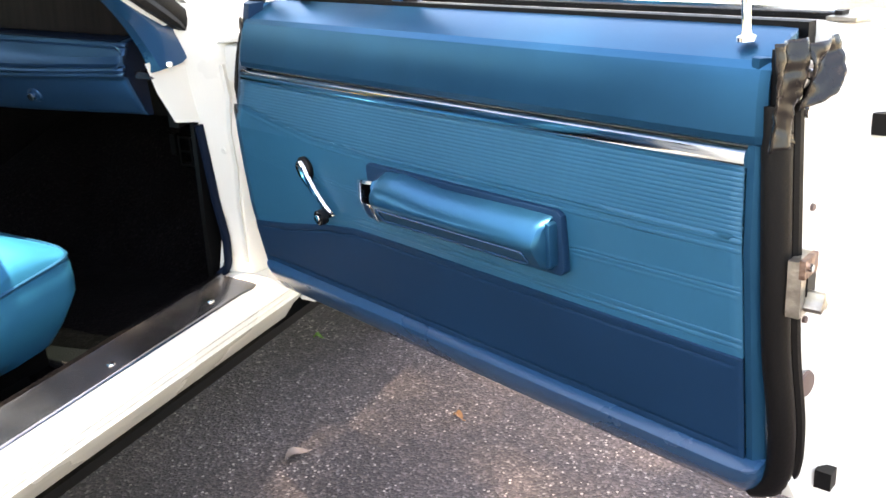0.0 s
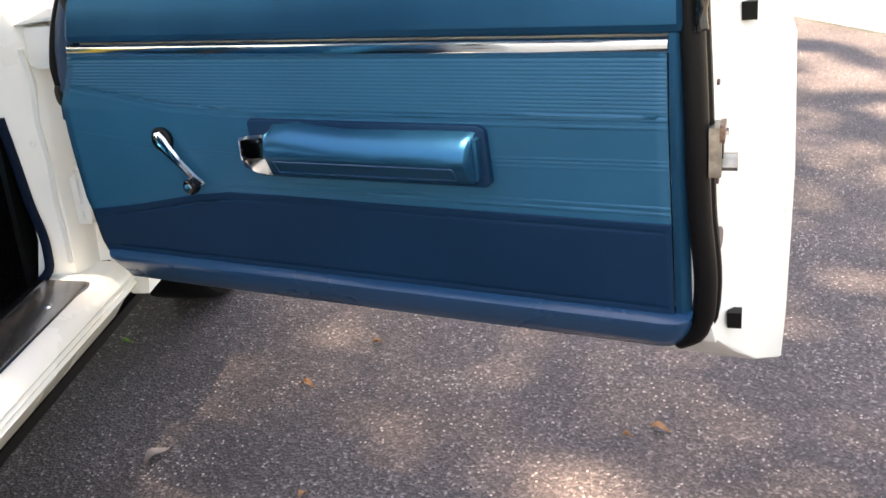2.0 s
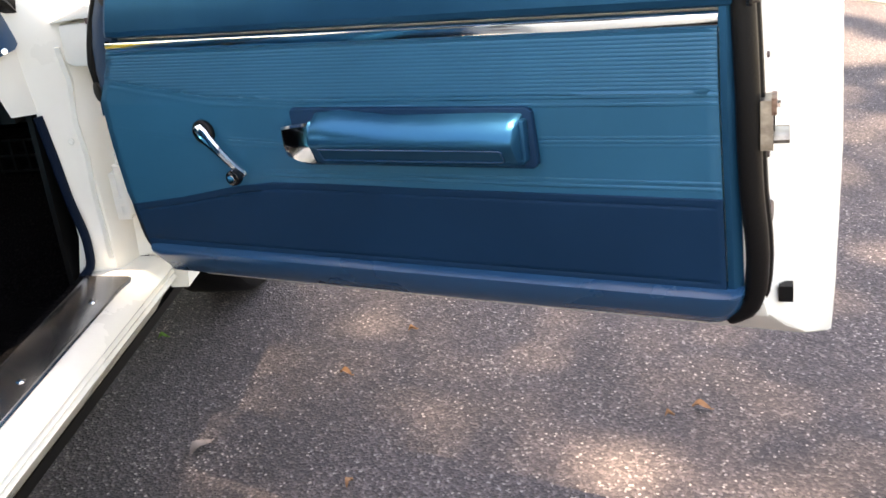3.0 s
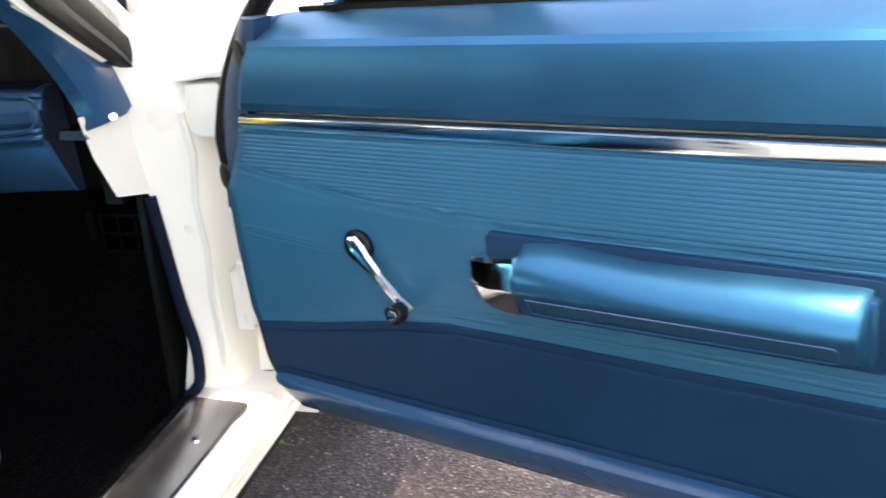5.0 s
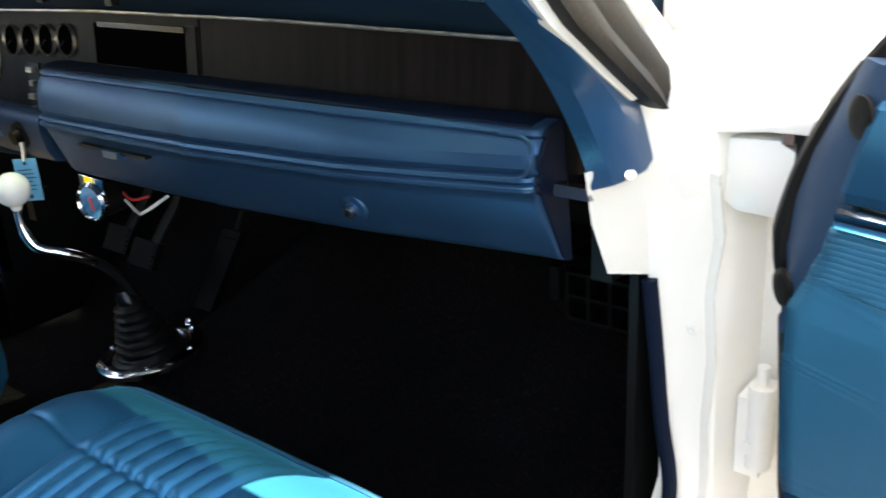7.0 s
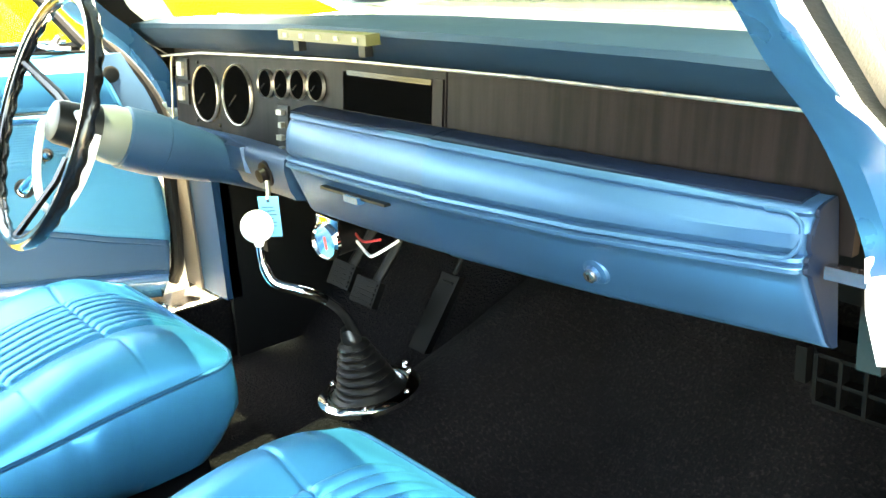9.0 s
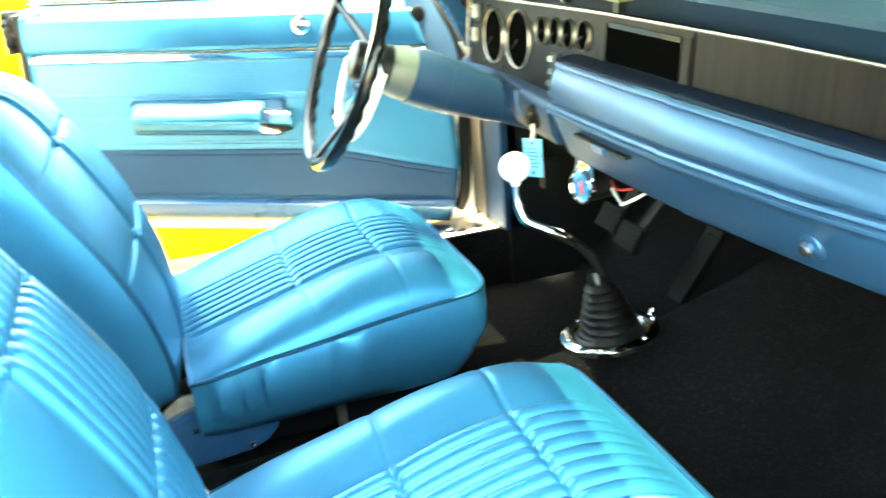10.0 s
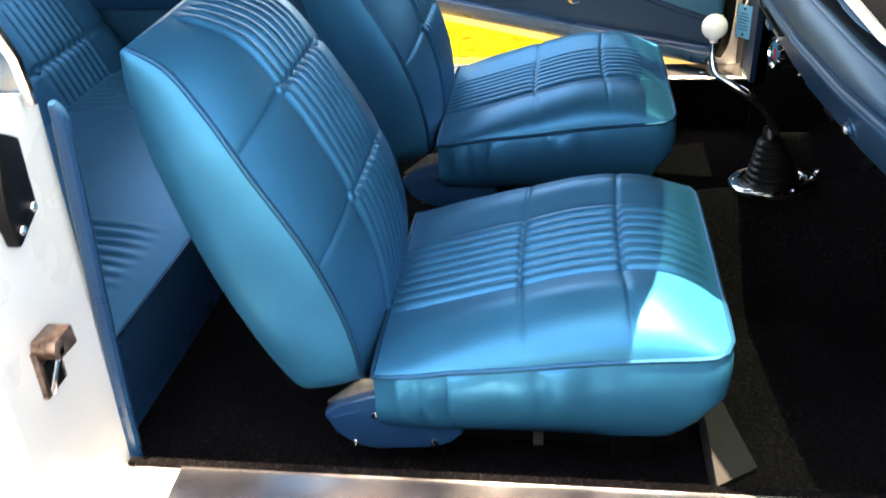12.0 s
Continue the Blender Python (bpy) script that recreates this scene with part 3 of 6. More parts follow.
def groove(v, v0, w):
    return math.exp(-((v - v0) / w) ** 2)


RIB_END = [(-0.06, -0.042), (-0.006, -0.050), (0.178, -0.077), (0.341, -0.083), (0.94, -0.080)]
CARPET_TOP = [(-0.07, -0.272), (0.06, -0.252), (0.18, -0.228), (0.257, -0.218), (0.36, -0.217), (0.538, -0.218), (0.95, -0.217)]


def panel_depth(u, v):
    """Depth of the panel towards the viewer (negative y): pressed ribs and fine lines."""
    d = 0.0
    low = lerp_table(u, RIB_END)
    if low < v < -0.010:
        d += 0.0022 * (0.5 + 0.5 * math.cos(2 * math.pi * (v + 0.010) / 0.0050))
    for k, a in ((0.004, 0.0010), (0.014, 0.0007)):
        d += a * groove(v, low - k, 0.0013)
    mid = lerp_table(u, [(-0.06, -0.128), (0.12, -0.142), (0.35, -0.152), (0.70, -0.140), (0.94, -0.136)])
    for k, a in ((0.0, 0.0005), (0.005, 0.0005), (0.011, 0.0004)):
        d += a * groove(v, mid - k, 0.0013)
    foot = lerp_table(u, CARPET_TOP)
    for k, a in ((0.012, 0.0008), (0.020, 0.0006)):
        d += a * groove(v, foot + k, 0.0013)
    return d


def lean(v):
    """The trim leans outwards below the armrest."""
    return 0.026 * min(1, max(0, (-v - 0.09) / 0.26))


def car_door(m, label, group):
    """Door in its own frame: x along the door from the trim's front end, y outwards, z up."""
    # white pressed shell with its stepped rear face
    prof = [(0.012, 0.100), (0.020, -0.20), (0.040, -0.36), (0.06, -0.398), (0.12, -0.440), (0.16, -0.472), (0.182, -0.476), (0.190, -0.40),
            (0.196, -0.20), (0.190, -0.02), (0.170, 0.075), (0.145, 0.115), (0.095, 0.118), (0.095, 0.080)]
    rear = [(0.012, 0.974), (0.03, 0.980), (0.14, 0.998), (0.160, 1.018), (0.182, 1.050), (0.196, 1.058)]
    rings = []
    for s in (0.0, 0.03, 0.5, 0.97, 1.0):
        ring = []
        for y, z in prof:
            x1 = lerp_table(y, rear) - (0.004 if s == 1.0 else 0) - (0.018 * max(0, (z - 0.05) / 0.07))
            x0 = -0.052 + (0.012 if z < -0.35 else 0) + max(0, z + 0.10) * 0.42 - 0.05 * max(0, (y - 0.10) / 0.09)
            ring.append((x0 + (x1 - x0) * s, y, z))
        rings.append(ring)
    bm = loft(rings)
    bmesh.ops.recalc_face_normals(bm, faces=bm.faces)
    ob = part("car_door", bevel(bm, 0.004, 2, 25), WHITE, car, label, m=m)
    # upholstered panel: pressed upper half and plain dark lower half
    U1 = 0.936

    def face(i, j):
        v = -0.0075 - 0.2685 * j
        u0 = door_front(v)
        u = u0 + (U1 - u0) * i
        return (u, 0.004 + lean(v) - panel_depth(u, v), v)
    sheet("trim_panel", face, 60, 322, PANEL, ob, "mid blue pressed vinyl panel with fine ribs", 0.006, 80)

    def lower(i, j):
        u = -0.056 + (U1 + 0.0565) * i
        top = lerp_table(u, CARPET_TOP)
        v = top + (-0.352 - top) * j
        u = max(u, door_front(v))
        b = min(i, 1 - i) * 0.99
        inset = 0.0018 * (groove(v, -0.336, 0.003) + groove(v, top - 0.012, 0.0016)) * (b > 0.012)
        return (u, 0.001 + lean(v) + inset, v)
    sheet("lower_panel", lower, 120, 60, LOWER, ob, "dark navy lower panel with a pressed border", 0.005, 80)
    # rolled bolster along the foot
    bol = [(0.040, -0.340), (0.026, -0.343), (0.014, -0.347), (0.008, -0.353), (0.010, -0.362), (0.022, -0.382), (0.036, -0.401), (0.046, -0.406), (0.050, -0.345)]
    def foot(u, q, k):
        """One section of the foot roll; its lower edge turns up round the rear corner."""
        d = max(0.0, u - 0.912) / 0.046
        rise = 0.050 * (1 - math.sqrt(max(0.0, 1 - min(1, d) ** 2)))
        return [(u + (0.02 if z < -0.37 and k == 0 else 0), 0.04 + (y - 0.04) * q, z + rise * min(1, max(0, (-0.345 - z) / 0.05))) for y, z in bol]
    part("foot_bolster", loft([foot(u, q, k) for k, (u, q) in enumerate(((-0.046, 0.7), (-0.02, 1), (0.3, 1), (0.7, 1), (0.90, 1), (0.912, 1), (0.924, 1), (0.934, 1), (0.943, 1),
                                                                        (0.950, 0.96), (0.955, 0.85), (0.9578, 0.7)))]), PAINT_BLUE, ob, "dark blue vinyl bolster", 50)
    # border strip at the rear edge
    part("rear_border", loft([[(0.936 + dx, y + lean(v), v) for dx, y in ((0, 0.008), (0.002, -0.001), (0.010, -0.002), (0.020, 0.008), (0.020, 0.014), (0, 0.014))]
                              for v in (-0.350, -0.34, -0.25, -0.09, 0.05, 0.098)]), VINYL, ob, "blue vinyl border")
    # padded top
    pad = [(0.012, 0.014), (0.000, 0.0145), (-0.006, 0.018), (-0.009, 0.026), (-0.009, 0.050), (-0.006, 0.078), (-0.003, 0.088), (0.003, 0.095), (0.016, 0.101),
           (0.050, 0.114), (0.066, 0.117), (0.068, 0.105), (0.03, 0.06)]
    rings = []
    for u, q in ((-0.004, 0.55), (0.0, 0.88), (0.006, 1.0), (0.3, 1.0), (0.62, 1.0), (0.925, 1.0), (0.944, 0.92), (0.952, 0.6)):
        rings.append([(u + (z - 0.014) * 0.34 * (1 if u < 0.05 else 0) + (0.004 if u > 0.94 else 0), 0.012 + (y - 0.012) * q, 0.014 + (z - 0.014) * (0.97 + 0.03 * q)) for y, z in pad])
    part("padded_top", loft(rings), VINYL, ob, "padded blue vinyl top roll", 12)
    # front return with two dark plugs, seals
    wedge = [(0.118, -0.008, 0.044), (0.08, -0.030, 0.034), (0.04, -0.054, 0.018), (0.0, -0.070, 0.004), (-0.04, -0.076, -0.018), (-0.075, -0.074, -0.042), (-0.11, -0.068, -0.054)]
    part("front_return", loft([[(b, 0.002, v), (b * 0.6 + a * 0.4, 0.005, v), (a, 0.030, v), (a + 0.002, 0.044, v), (b, 0.03, v)] for v, a, b in wedge]), DASH, ob, "dark blue front return")
    for u, y, v in ((0.012, 0.004, 0.080), (-0.058, 0.010, -0.072)):
        hole = lathe([(0.0165, 0), (0.0165, 0.003), (0.012, 0.0045), (0.0, 0.003)], 20)
        part("plug_hole", hole, BLACK, ob, "black plug", m=Matrix.Translation((u, y, v)) @ Euler((0, 0, radians(-22))).to_matrix().to_4x4() @ pose(0, 0, 0, 90))
    front_seal = curve_points([(0.040, 0.050, 0.160), (0.012, 0.046, 0.130), (-0.014, 0.042, 0.10), (-0.048, 0.040, 0.05), (-0.070, 0.038, 0.0), (-0.080, 0.036, -0.04), (-0.078, 0.034, -0.085), (-0.070, 0.036, -0.13)], 28)
    part("front_seal", tube(front_seal, [0.013] * 20 + [0.011, 0.010, 0.008, 0.007, 0.006, 0.005, 0.004, 0.004], 10), RUBBER, ob, "black rubber seal")
    low_seal = curve_points([(-0.072, 0.040, -0.11), (-0.070, 0.042, -0.2), (-0.068, 0.044, -0.30), (-0.062, 0.046, -0.345), (-0.050, 0.050, -0.372)], 22)
    part("lower_seal", tube(low_seal, 0.014, 10), RUBBER, ob, "black rubber seal")
    rear_seal = curve_points([(0.960, 0.010, 0.055), (0.965, 0.010, -0.05), (0.968, 0.020, -0.2), (0.972, 0.036, -0.32), (0.967, 0.042, -0.358), (0.956, 0.046, -0.382), (0.935, 0.050, -0.395)], 40)
    part("rear_seal", tube(rear_seal, 0.0150, 12, 0.85), RUBBER, ob, "black rubber seal")
    outer_lip = [(u + 0.008, y + 0.018, v) for u, y, v in rear_seal[:34]] + [(u + 0.008 * (39 - k) / 6, y + 0.016, v - 0.008) for k, (u, y, v) in enumerate(rear_seal[34:], 34)]
    part("seal_lip", tube(outer_lip, 0.0085, 10), RUBBER, ob, "thin black outer lip")
    # bright moulding
    mould = [(0.006, -0.009), (-0.003, -0.009), (-0.0065, -0.006), (-0.0075, 0.001), (-0.0065, 0.0065), (-0.003, 0.0095), (0.006, 0.0095)]
    part("trim_moulding", loft([[(u, y, z + 0.002) for y, z in mould] for u in (0.000, 0.004, 0.2, 0.5, 0.8, 0.934, 0.938)]), CHROME, ob, "polished bright moulding")
    # armrest: base plate, pad, chrome pull
    base = [(0.330, -0.101), (0.335, -0.096), (0.698, -0.096), (0.706, -0.102), (0.709, -0.172), (0.703, -0.178), (0.345, -0.181), (0.333, -0.174)]
    arm = prism(base, "y", -0.010, 0.003, 0.003)
    part("armrest_base", arm, LOWER, ob, "dark blue base plate")

    def taper(u, z):
        """The pad is a little less deep at its rear end."""
        return -0.101 + (z + 0.101) * (1 - 0.05 * (u - 0.38) / 0.31)
    rings = []
    for u, q in ((0.376, 0.72), (0.379, 0.90), (0.388, 0.98), (0.42, 1.0), (0.50, 0.97), (0.56, 1.0), (0.64, 1.0), (0.680, 0.98), (0.690, 0.92), (0.694, 0.76)):
        wave = 0.005 * math.exp(-((u - 0.43) / 0.05) ** 2) - 0.003 * math.exp(-((u - 0.52) / 0.05) ** 2)
        sec = [(0.0, -0.168), (-0.012, -0.174), (-0.022, -0.174), (-0.029, -0.170), (-0.036, -0.161), (-0.043, -0.150), (-0.0480, -0.1415), (-0.0495, -0.1350), (-0.0475, -0.1285),
               (-0.041, -0.1195), (-0.030, -0.1105), (-0.014, -0.1035), (0.0, -0.1010)]
        rings.append([(u, y * q, taper(u, -0.136 + (z + 0.136) * (0.86 + 0.14 * q)) + (wave if z > -0.13 else 0)) for y, z in sec])
    part("armrest_pad", loft(rings), ARM_VINYL, ob, "rounded blue vinyl arm pad")
    line = [(0.396, -0.0466, -0.145), (0.672, -0.0462, -0.145), (0.675, -0.0455, -0.147), (0.675, -0.0365, -0.161), (0.672, -0.0348, -0.164), (0.396, -0.0348, -0.164), (0.396, -0.0466, -0.145)]
    part("armrest_stitching", tube([(u, y, taper(u, z)) for u, y, z in line], 0.0011, 6), PAINT_BLUE, ob)
    back = [(0.690, -0.108), (0.700, -0.110), (0.700, -0.164), (0.690, -0.168)]
    part("armrest_end", prism(back, "y", -0.024, -0.006, 0.003), VINYL, ob)
    rings = []
    for u, z0, zm, z1, y1 in ((0.3135, -0.166, -0.149, -0.124, -0.014), (0.316, -0.168, -0.150, -0.122, -0.018), (0.345, -0.172, -0.147, -0.115, -0.033), (0.380, -0.172, -0.143, -0.109, -0.043)):
        rings.append([(u, -0.004, z0), (u, y1 * 0.72, z0 + 0.001), (u, y1 * 0.98, zm - 0.001), (u, y1, zm + 0.002), (u, y1 * 0.93, z1 - 0.004), (u, y1 * 0.85, z1), (u, -0.004, z1)])
    part("door_pull", loft(rings), CHROME, ob, "chrome door pull", 15)
    # window winder
    part("winder_plate", lathe([(0.0195, 0), (0.0195, 0.006), (0.0165, 0.009), (0.0, 0.009)], 24), BLACK, ob, "black round winder plate",
                m=pose(0.154, 0.002, -0.135, 90))
    a, b = Vector((0.154, 0, -0.135)), Vector((0.211, 0, -0.203))
    d = (b - a).normalized()
    n = Vector((d.z, 0, -d.x))
    rings = []
    for s, w, y in ((-0.014, 0.006, -0.010), (-0.010, 0.0110, -0.012), (0.004, 0.0120, -0.014), (0.016, 0.0095, -0.015), (0.045, 0.0060, -0.015), (0.075, 0.0055, -0.014), (0.088, 0.0070, -0.012), (0.093, 0.004, -0.010)):
        c = a + d * s
        rings.append([(c.x + n.x * w * p, y + lean(c.z) + q * 0.004, c.z + n.z * w * p) for p, q in ((-1, 0.6), (-0.75, -0.5), (0, -1.0), (0.75, -0.5), (1, 0.6), (0, 1.2))])
    part("winder_arm", loft(rings), CHROME, ob, "chrome winder arm")
    part("winder_knob", lathe([(0.006, 0), (0.006, 0.004), (0.0115, 0.005), (0.0130, 0.010), (0.0120, 0.018), (0.009, 0.020), (0.0, 0.020)], 20), GLOSS_BLACK, ob,
         "glossy black knob", m=Matrix.Translation((0.2085, -0.004, -0.2025)) @ pose(0, 0, 0, 90))
    part("knob_cap", lathe([(0.0062, 0), (0.0057, 0.002), (0.0, 0.0025)], 14), CHROME, ob, "", m=Matrix.Translation((0.2085, -0.0238, -0.2025)) @ pose(0, 0, 0, 90))
    # lock pin
    pin = lathe([(0.010, 0), (0.0095, 0.004), (0.006, 0.006), (0.0045, 0.010), (0.0045, 0.045), (0.0065, 0.055), (0.006, 0.075), (0, 0.078)], 16)
    part("lock_pin", pin, CHROME, ob, "chrome lock pin", m=pose(0.918, 0.022, 0.109, 0, -4))
    # belt line: seals, bright strip, outer ledge
    for y0, y1, z0, z1, mt, nm, u0, u1 in ((0.068, 0.082, 0.10, 0.122, RUBBER, "belt_seal", 0.05, 0.955), (0.106, 0.112, 0.11, 0.131, CHROME, "belt_strip", 0.335, 0.96),
                                           (0.112, 0.126, 0.11, 0.127, RUBBER, "belt_seal", 0.335, 0.965)):
        part(nm, box(u0, u1, y0, y1, z0, z1, 0.002), mt, ob)
    # quarter-light: frame, division post, latch, glass
    part("division_post", loft([[(0.322 + dx - k * 0.05, y, 0.110 + k) for dx, y in ((0, 0.074), (0.018, 0.074), (0.018, 0.10), (0, 0.10))] for k in (0, 0.15, 0.33)]), PAINT_BLUE, ob, "blue division post")
    part("post_channel", loft([[(0.341 + dx - k * 0.05, y, 0.112 + k) for dx, y in ((0, 0.078), (0.008, 0.078), (0.008, 0.098), (0, 0.098))] for k in (0, 0.15, 0.33)]), RUBBER, ob)
    part("quarter_light_frame", add_tube(add_tube(bmesh.new(), [(0.075, 0.088, 0.130), (0.18, 0.088, 0.130), (0.312, 0.088, 0.130)], 0.009, 8), [(0.07, 0.088, 0.13), (0.30, 0.07, 0.44)], 0.011, 8), RUBBER, ob, "black rubber frame")
    part("quarter_light_bar", box(0.10, 0.30, 0.078, 0.084, 0.136, 0.142, 0.002), CHROME, ob)
    pane = loft([[(0.085, 0.088, 0.136), (0.312, 0.088, 0.136), (0.30, 0.074, 0.42)], [(0.085, 0.092, 0.136), (0.312, 0.092, 0.136), (0.30, 0.078, 0.42)]])
    part("quarter_light_pane", pane, GLASS, ob, "clear glass").visible_shadow = False
    lat = add_tube(bmesh.new(), [(0.092, 0.070, 0.127), (0.115, 0.060, 0.128), (0.130, 0.058, 0.129)], [0.006, 0.0065, 0.006], 8, 0.6)
    add_tube(lat, [(0.112, 0.064, 0.130), (0.130, 0.054, 0.131), (0.162, 0.050, 0.142)], [0.007, 0.0075, 0.004], 8, 0.6)
    add_tube(lat, [(0.110, 0.074, 0.150), (0.118, 0.068, 0.140), (0.124, 0.060, 0.131)], [0.006, 0.006, 0.006], 8)
    part("quarter_light_latch", lat, CHROME, ob, "chrome swivel latch")
    # rear face: latch, plug, rubber bumpers, window stop bracket
    rot = Matrix.Translation((0.980, 0.027, -0.125)) @ Euler((0, 0, radians(8))).to_matrix().to_4x4() @ Matrix.Diagonal((1, 0.68, 0.74, 1))
    latch = bevel(box(-0.002, 0.012, -0.026, 0.028, -0.040, 0.040), 0.003, 2)
    part("latch", latch, STEEL, ob, "worn zinc door latch", m=rot)
    part("latch_plate", box(0.010, 0.016, -0.030, 0.020, 0.018, 0.044, 0.002), RUSTY, ob, m=rot)
    part("latch_recess", box(0.011, 0.0135, -0.006, 0.026, -0.034, 0.016, 0.001), BLACK, ob, m=rot)
    star = [(0.016 * math.cos(math.pi * (i + 0.5) / 6) if (i // 2) % 2 else 0.009 * math.cos(math.pi * (i + 0.5) / 6),
             -0.022 + (0.016 if (i // 2) % 2 else 0.009) * math.sin(math.pi * (i + 0.5) / 6)) for i in range(12)]
    rotor = prism(star, "x", 0.012, 0.030, 0.0012)
    part("latch_rotor", rotor, STEEL, ob, "steel star rotor", m=rot)
    bolt = lathe([(0.006, 0), (0.006, 0.004), (0.0, 0.004)], 6)
    part("latch_bolt", bolt, CHROME, ob, m=rot @ pose(0.016, -0.016, 0.032, 0, 90))
    for y, v, r in ((0.056, -0.248, 0.0150), (0.045, -0.05, 0.004), (0.045, -0.17, 0.004)):
        part("plug", lathe([(r, 0), (r * 0.9, 0.003), (0, 0.0035)], 18), material_brown, ob, "dull brown plug", m=pose(0.980 + (y - 0.03) * 0.14, y, v, 0, 90))
    for u, y, v in ((0.996, 0.148, 0.014), (0.996, 0.086, -0.372)):
        part("door_bumper", box(-0.006, 0.012, -0.009, 0.009, -0.011, 0.011, 0.003), RUBBER, ob, "black rubber bump stop", m=pose(u, y, v, 0, 0, 8))
    brm = pose(0.984, 0, 0, 0, 0, 5)

    def flap(i, j):
        y, z = -0.030 + 0.044 * i, 0.117 - 0.098 * j
        return (0.976 + 0.004 * i + 0.004 * math.sin(9 * i + 3 * j) + 0.005 * math.sin(6 * j) * i + 0.0025 * noise.noise((i * 4, j * 9, 1.0)), y, z)

    def lobe(i, j):
        y, z = 0.010 + 0.062 * i * (1 - 0.42 * max(0, j - 0.35)), 0.112 - 0.062 * j * (1 - 0.25 * i ** 2)
        return (0.984 + 0.007 * math.sin(5 * i + 4 * j) + 0.004 * noise.noise((i * 5, j * 5, 2.0)) + 0.004 * i, y, z)
    sheet("window_flap", flap, 12, 30, FLAP, ob, "crumpled black plastic window flap", 0.002, 40)
    sheet("flap_lobe", lobe, 16, 20, FLAP, ob, "folded black plastic lobe", 0.002, 40)
    for y, z in ((0.012, 0.085), (0.012, 0.05), (0.066, 0.060), (0.064, 0.078)):
        part("bracket_bolt", lathe([(0.005, 0), (0.005, 0.004), (0, 0.004)], 6), CHROME, ob, m=brm @ pose(0.004, y, z, 0, 90))
    part("guide_channel", loft([[(0.955 + dx, y, z) for dx, y in ((0, 0.004), (0.013, -0.002), (0.017, 0.028), (0.002, 0.028))] for z in (0.022, 0.07, 0.106)]), RUBBER, ob)
    part("top_bracket", box(0.955, 0.985, 0.10, 0.165, 0.119, 0.123, 0.001), STEEL, ob)
    return ob


material_brown = material("brown_plug", (0.12, 0.08, 0.07), 0.5, vary=0.2)
DOOR_TURN = -21.6
tilt = -3.3
door_r = car_door(Matrix.Translation((0.964, -0.128, 0.817)) @ Euler((0, 0, radians(DOOR_TURN))).to_matrix().to_4x4() @ Euler((0, radians(tilt), 0)).to_matrix().to_4x4(),
                  "white car door standing wide open with blue vinyl trim", "car doors")


def left_door(turn):
    """The driver's door: the same parts, mirrored, hung on the other post."""
    a = radians(turn)
    return Matrix(((-math.sin(a), -math.cos(a), 0, -0.755), (-math.cos(a), math.sin(a), 0, -0.168), (0, 0, 1, 0.796), (0, 0, 0, 1))) @ pose(0, 0, 0, 0, -1.6)


m_left = left_door(28.5)
door_l = copy_thing(door_r, m_left)
door_l.matrix_basis = m_left
tagged(door_l, "white car door standing ajar with blue vinyl trim")
knob = part("mirror_control", lathe([(0.020, 0.0), (0.020, 0.003), (0.015, 0.006), (0.010, 0.007), (0.0085, 0.016), (0.0, 0.018)], 24), CHROME, door_l, "round chrome mirror control", m=pose(0.270, -0.007, 0.066, 90))
turned = Matrix.Translation((0.204, 0, -0.134)) @ pose(0, 0, 0, 0, 180) @ Matrix.Translation((-0.154, 0, 0.135))
for ch in door_l.children:
    if ch.name.startswith(("winder_", "knob_cap")):
        ch.matrix_basis = turned @ ch.matrix_basis
part("control_tip", lathe([(0.0055, 0.016), (0.0055, 0.026), (0.0, 0.028)], 14), BLACK, knob)

# door hinges and check box on the right post
hinge_part = part("door_hinge", box(0.846, 0.872, 0.004, 0.056, 0.475, 0.565, 0.004), WHITE, car, "white painted lower door hinge")
part("knuckle", tube([(0.868, 0.012, 0.485), (0.868, 0.012, 0.58)], 0.0135, 14), WHITE, hinge_part)
part("pin_end", tube([(0.868, 0.012, 0.58), (0.868, 0.012, 0.602)], 0.006, 10), WHITE, hinge_part)
part("bolt", lathe([(0.008, 0), (0.008, 0.005), (0, 0.005)], 6), WHITE, hinge_part, m=Matrix.Translation((0.860, 0.0035, 0.51)) @ pose(0, 0, 0, 90))
up = part("hinge_box", prism([(0.820, 0.772), (0.834, 0.764), (0.874, 0.762), (0.886, 0.776), (0.890, 0.826), (0.870, 0.838), (0.822, 0.836)], "y", 0.0, 0.07, 0.005), WHITE, car, "white painted upper hinge box")
part("hinge_arm", prism([(0.80, 0.838), (0.88, 0.868), (0.905, 0.862), (0.90, 0.846), (0.86, 0.845)], "y", -0.005, 0.06, 0.003), WHITE, up)
part("buffer", box(0.874, 0.884, -0.004, 0.03, 0.836, 0.852, 0.003), material_brown, up, "worn brown buffer")
# black block standing for the shade in the gap by the buffer
part("gap_shade_block", box(0.886, 0.894, -0.002, 0.05, 0.806, 0.846, 0.002), BLACK, up)
for p in ((0.800, -0.0085, 0.634),):
    tagged(part("post_screw", screw_head(0.006, 0.003), WHITE, None, m=Matrix.Translation(p) @ pose(0, 0, 0, 90)), "small white painted screw in the door post", "screw")

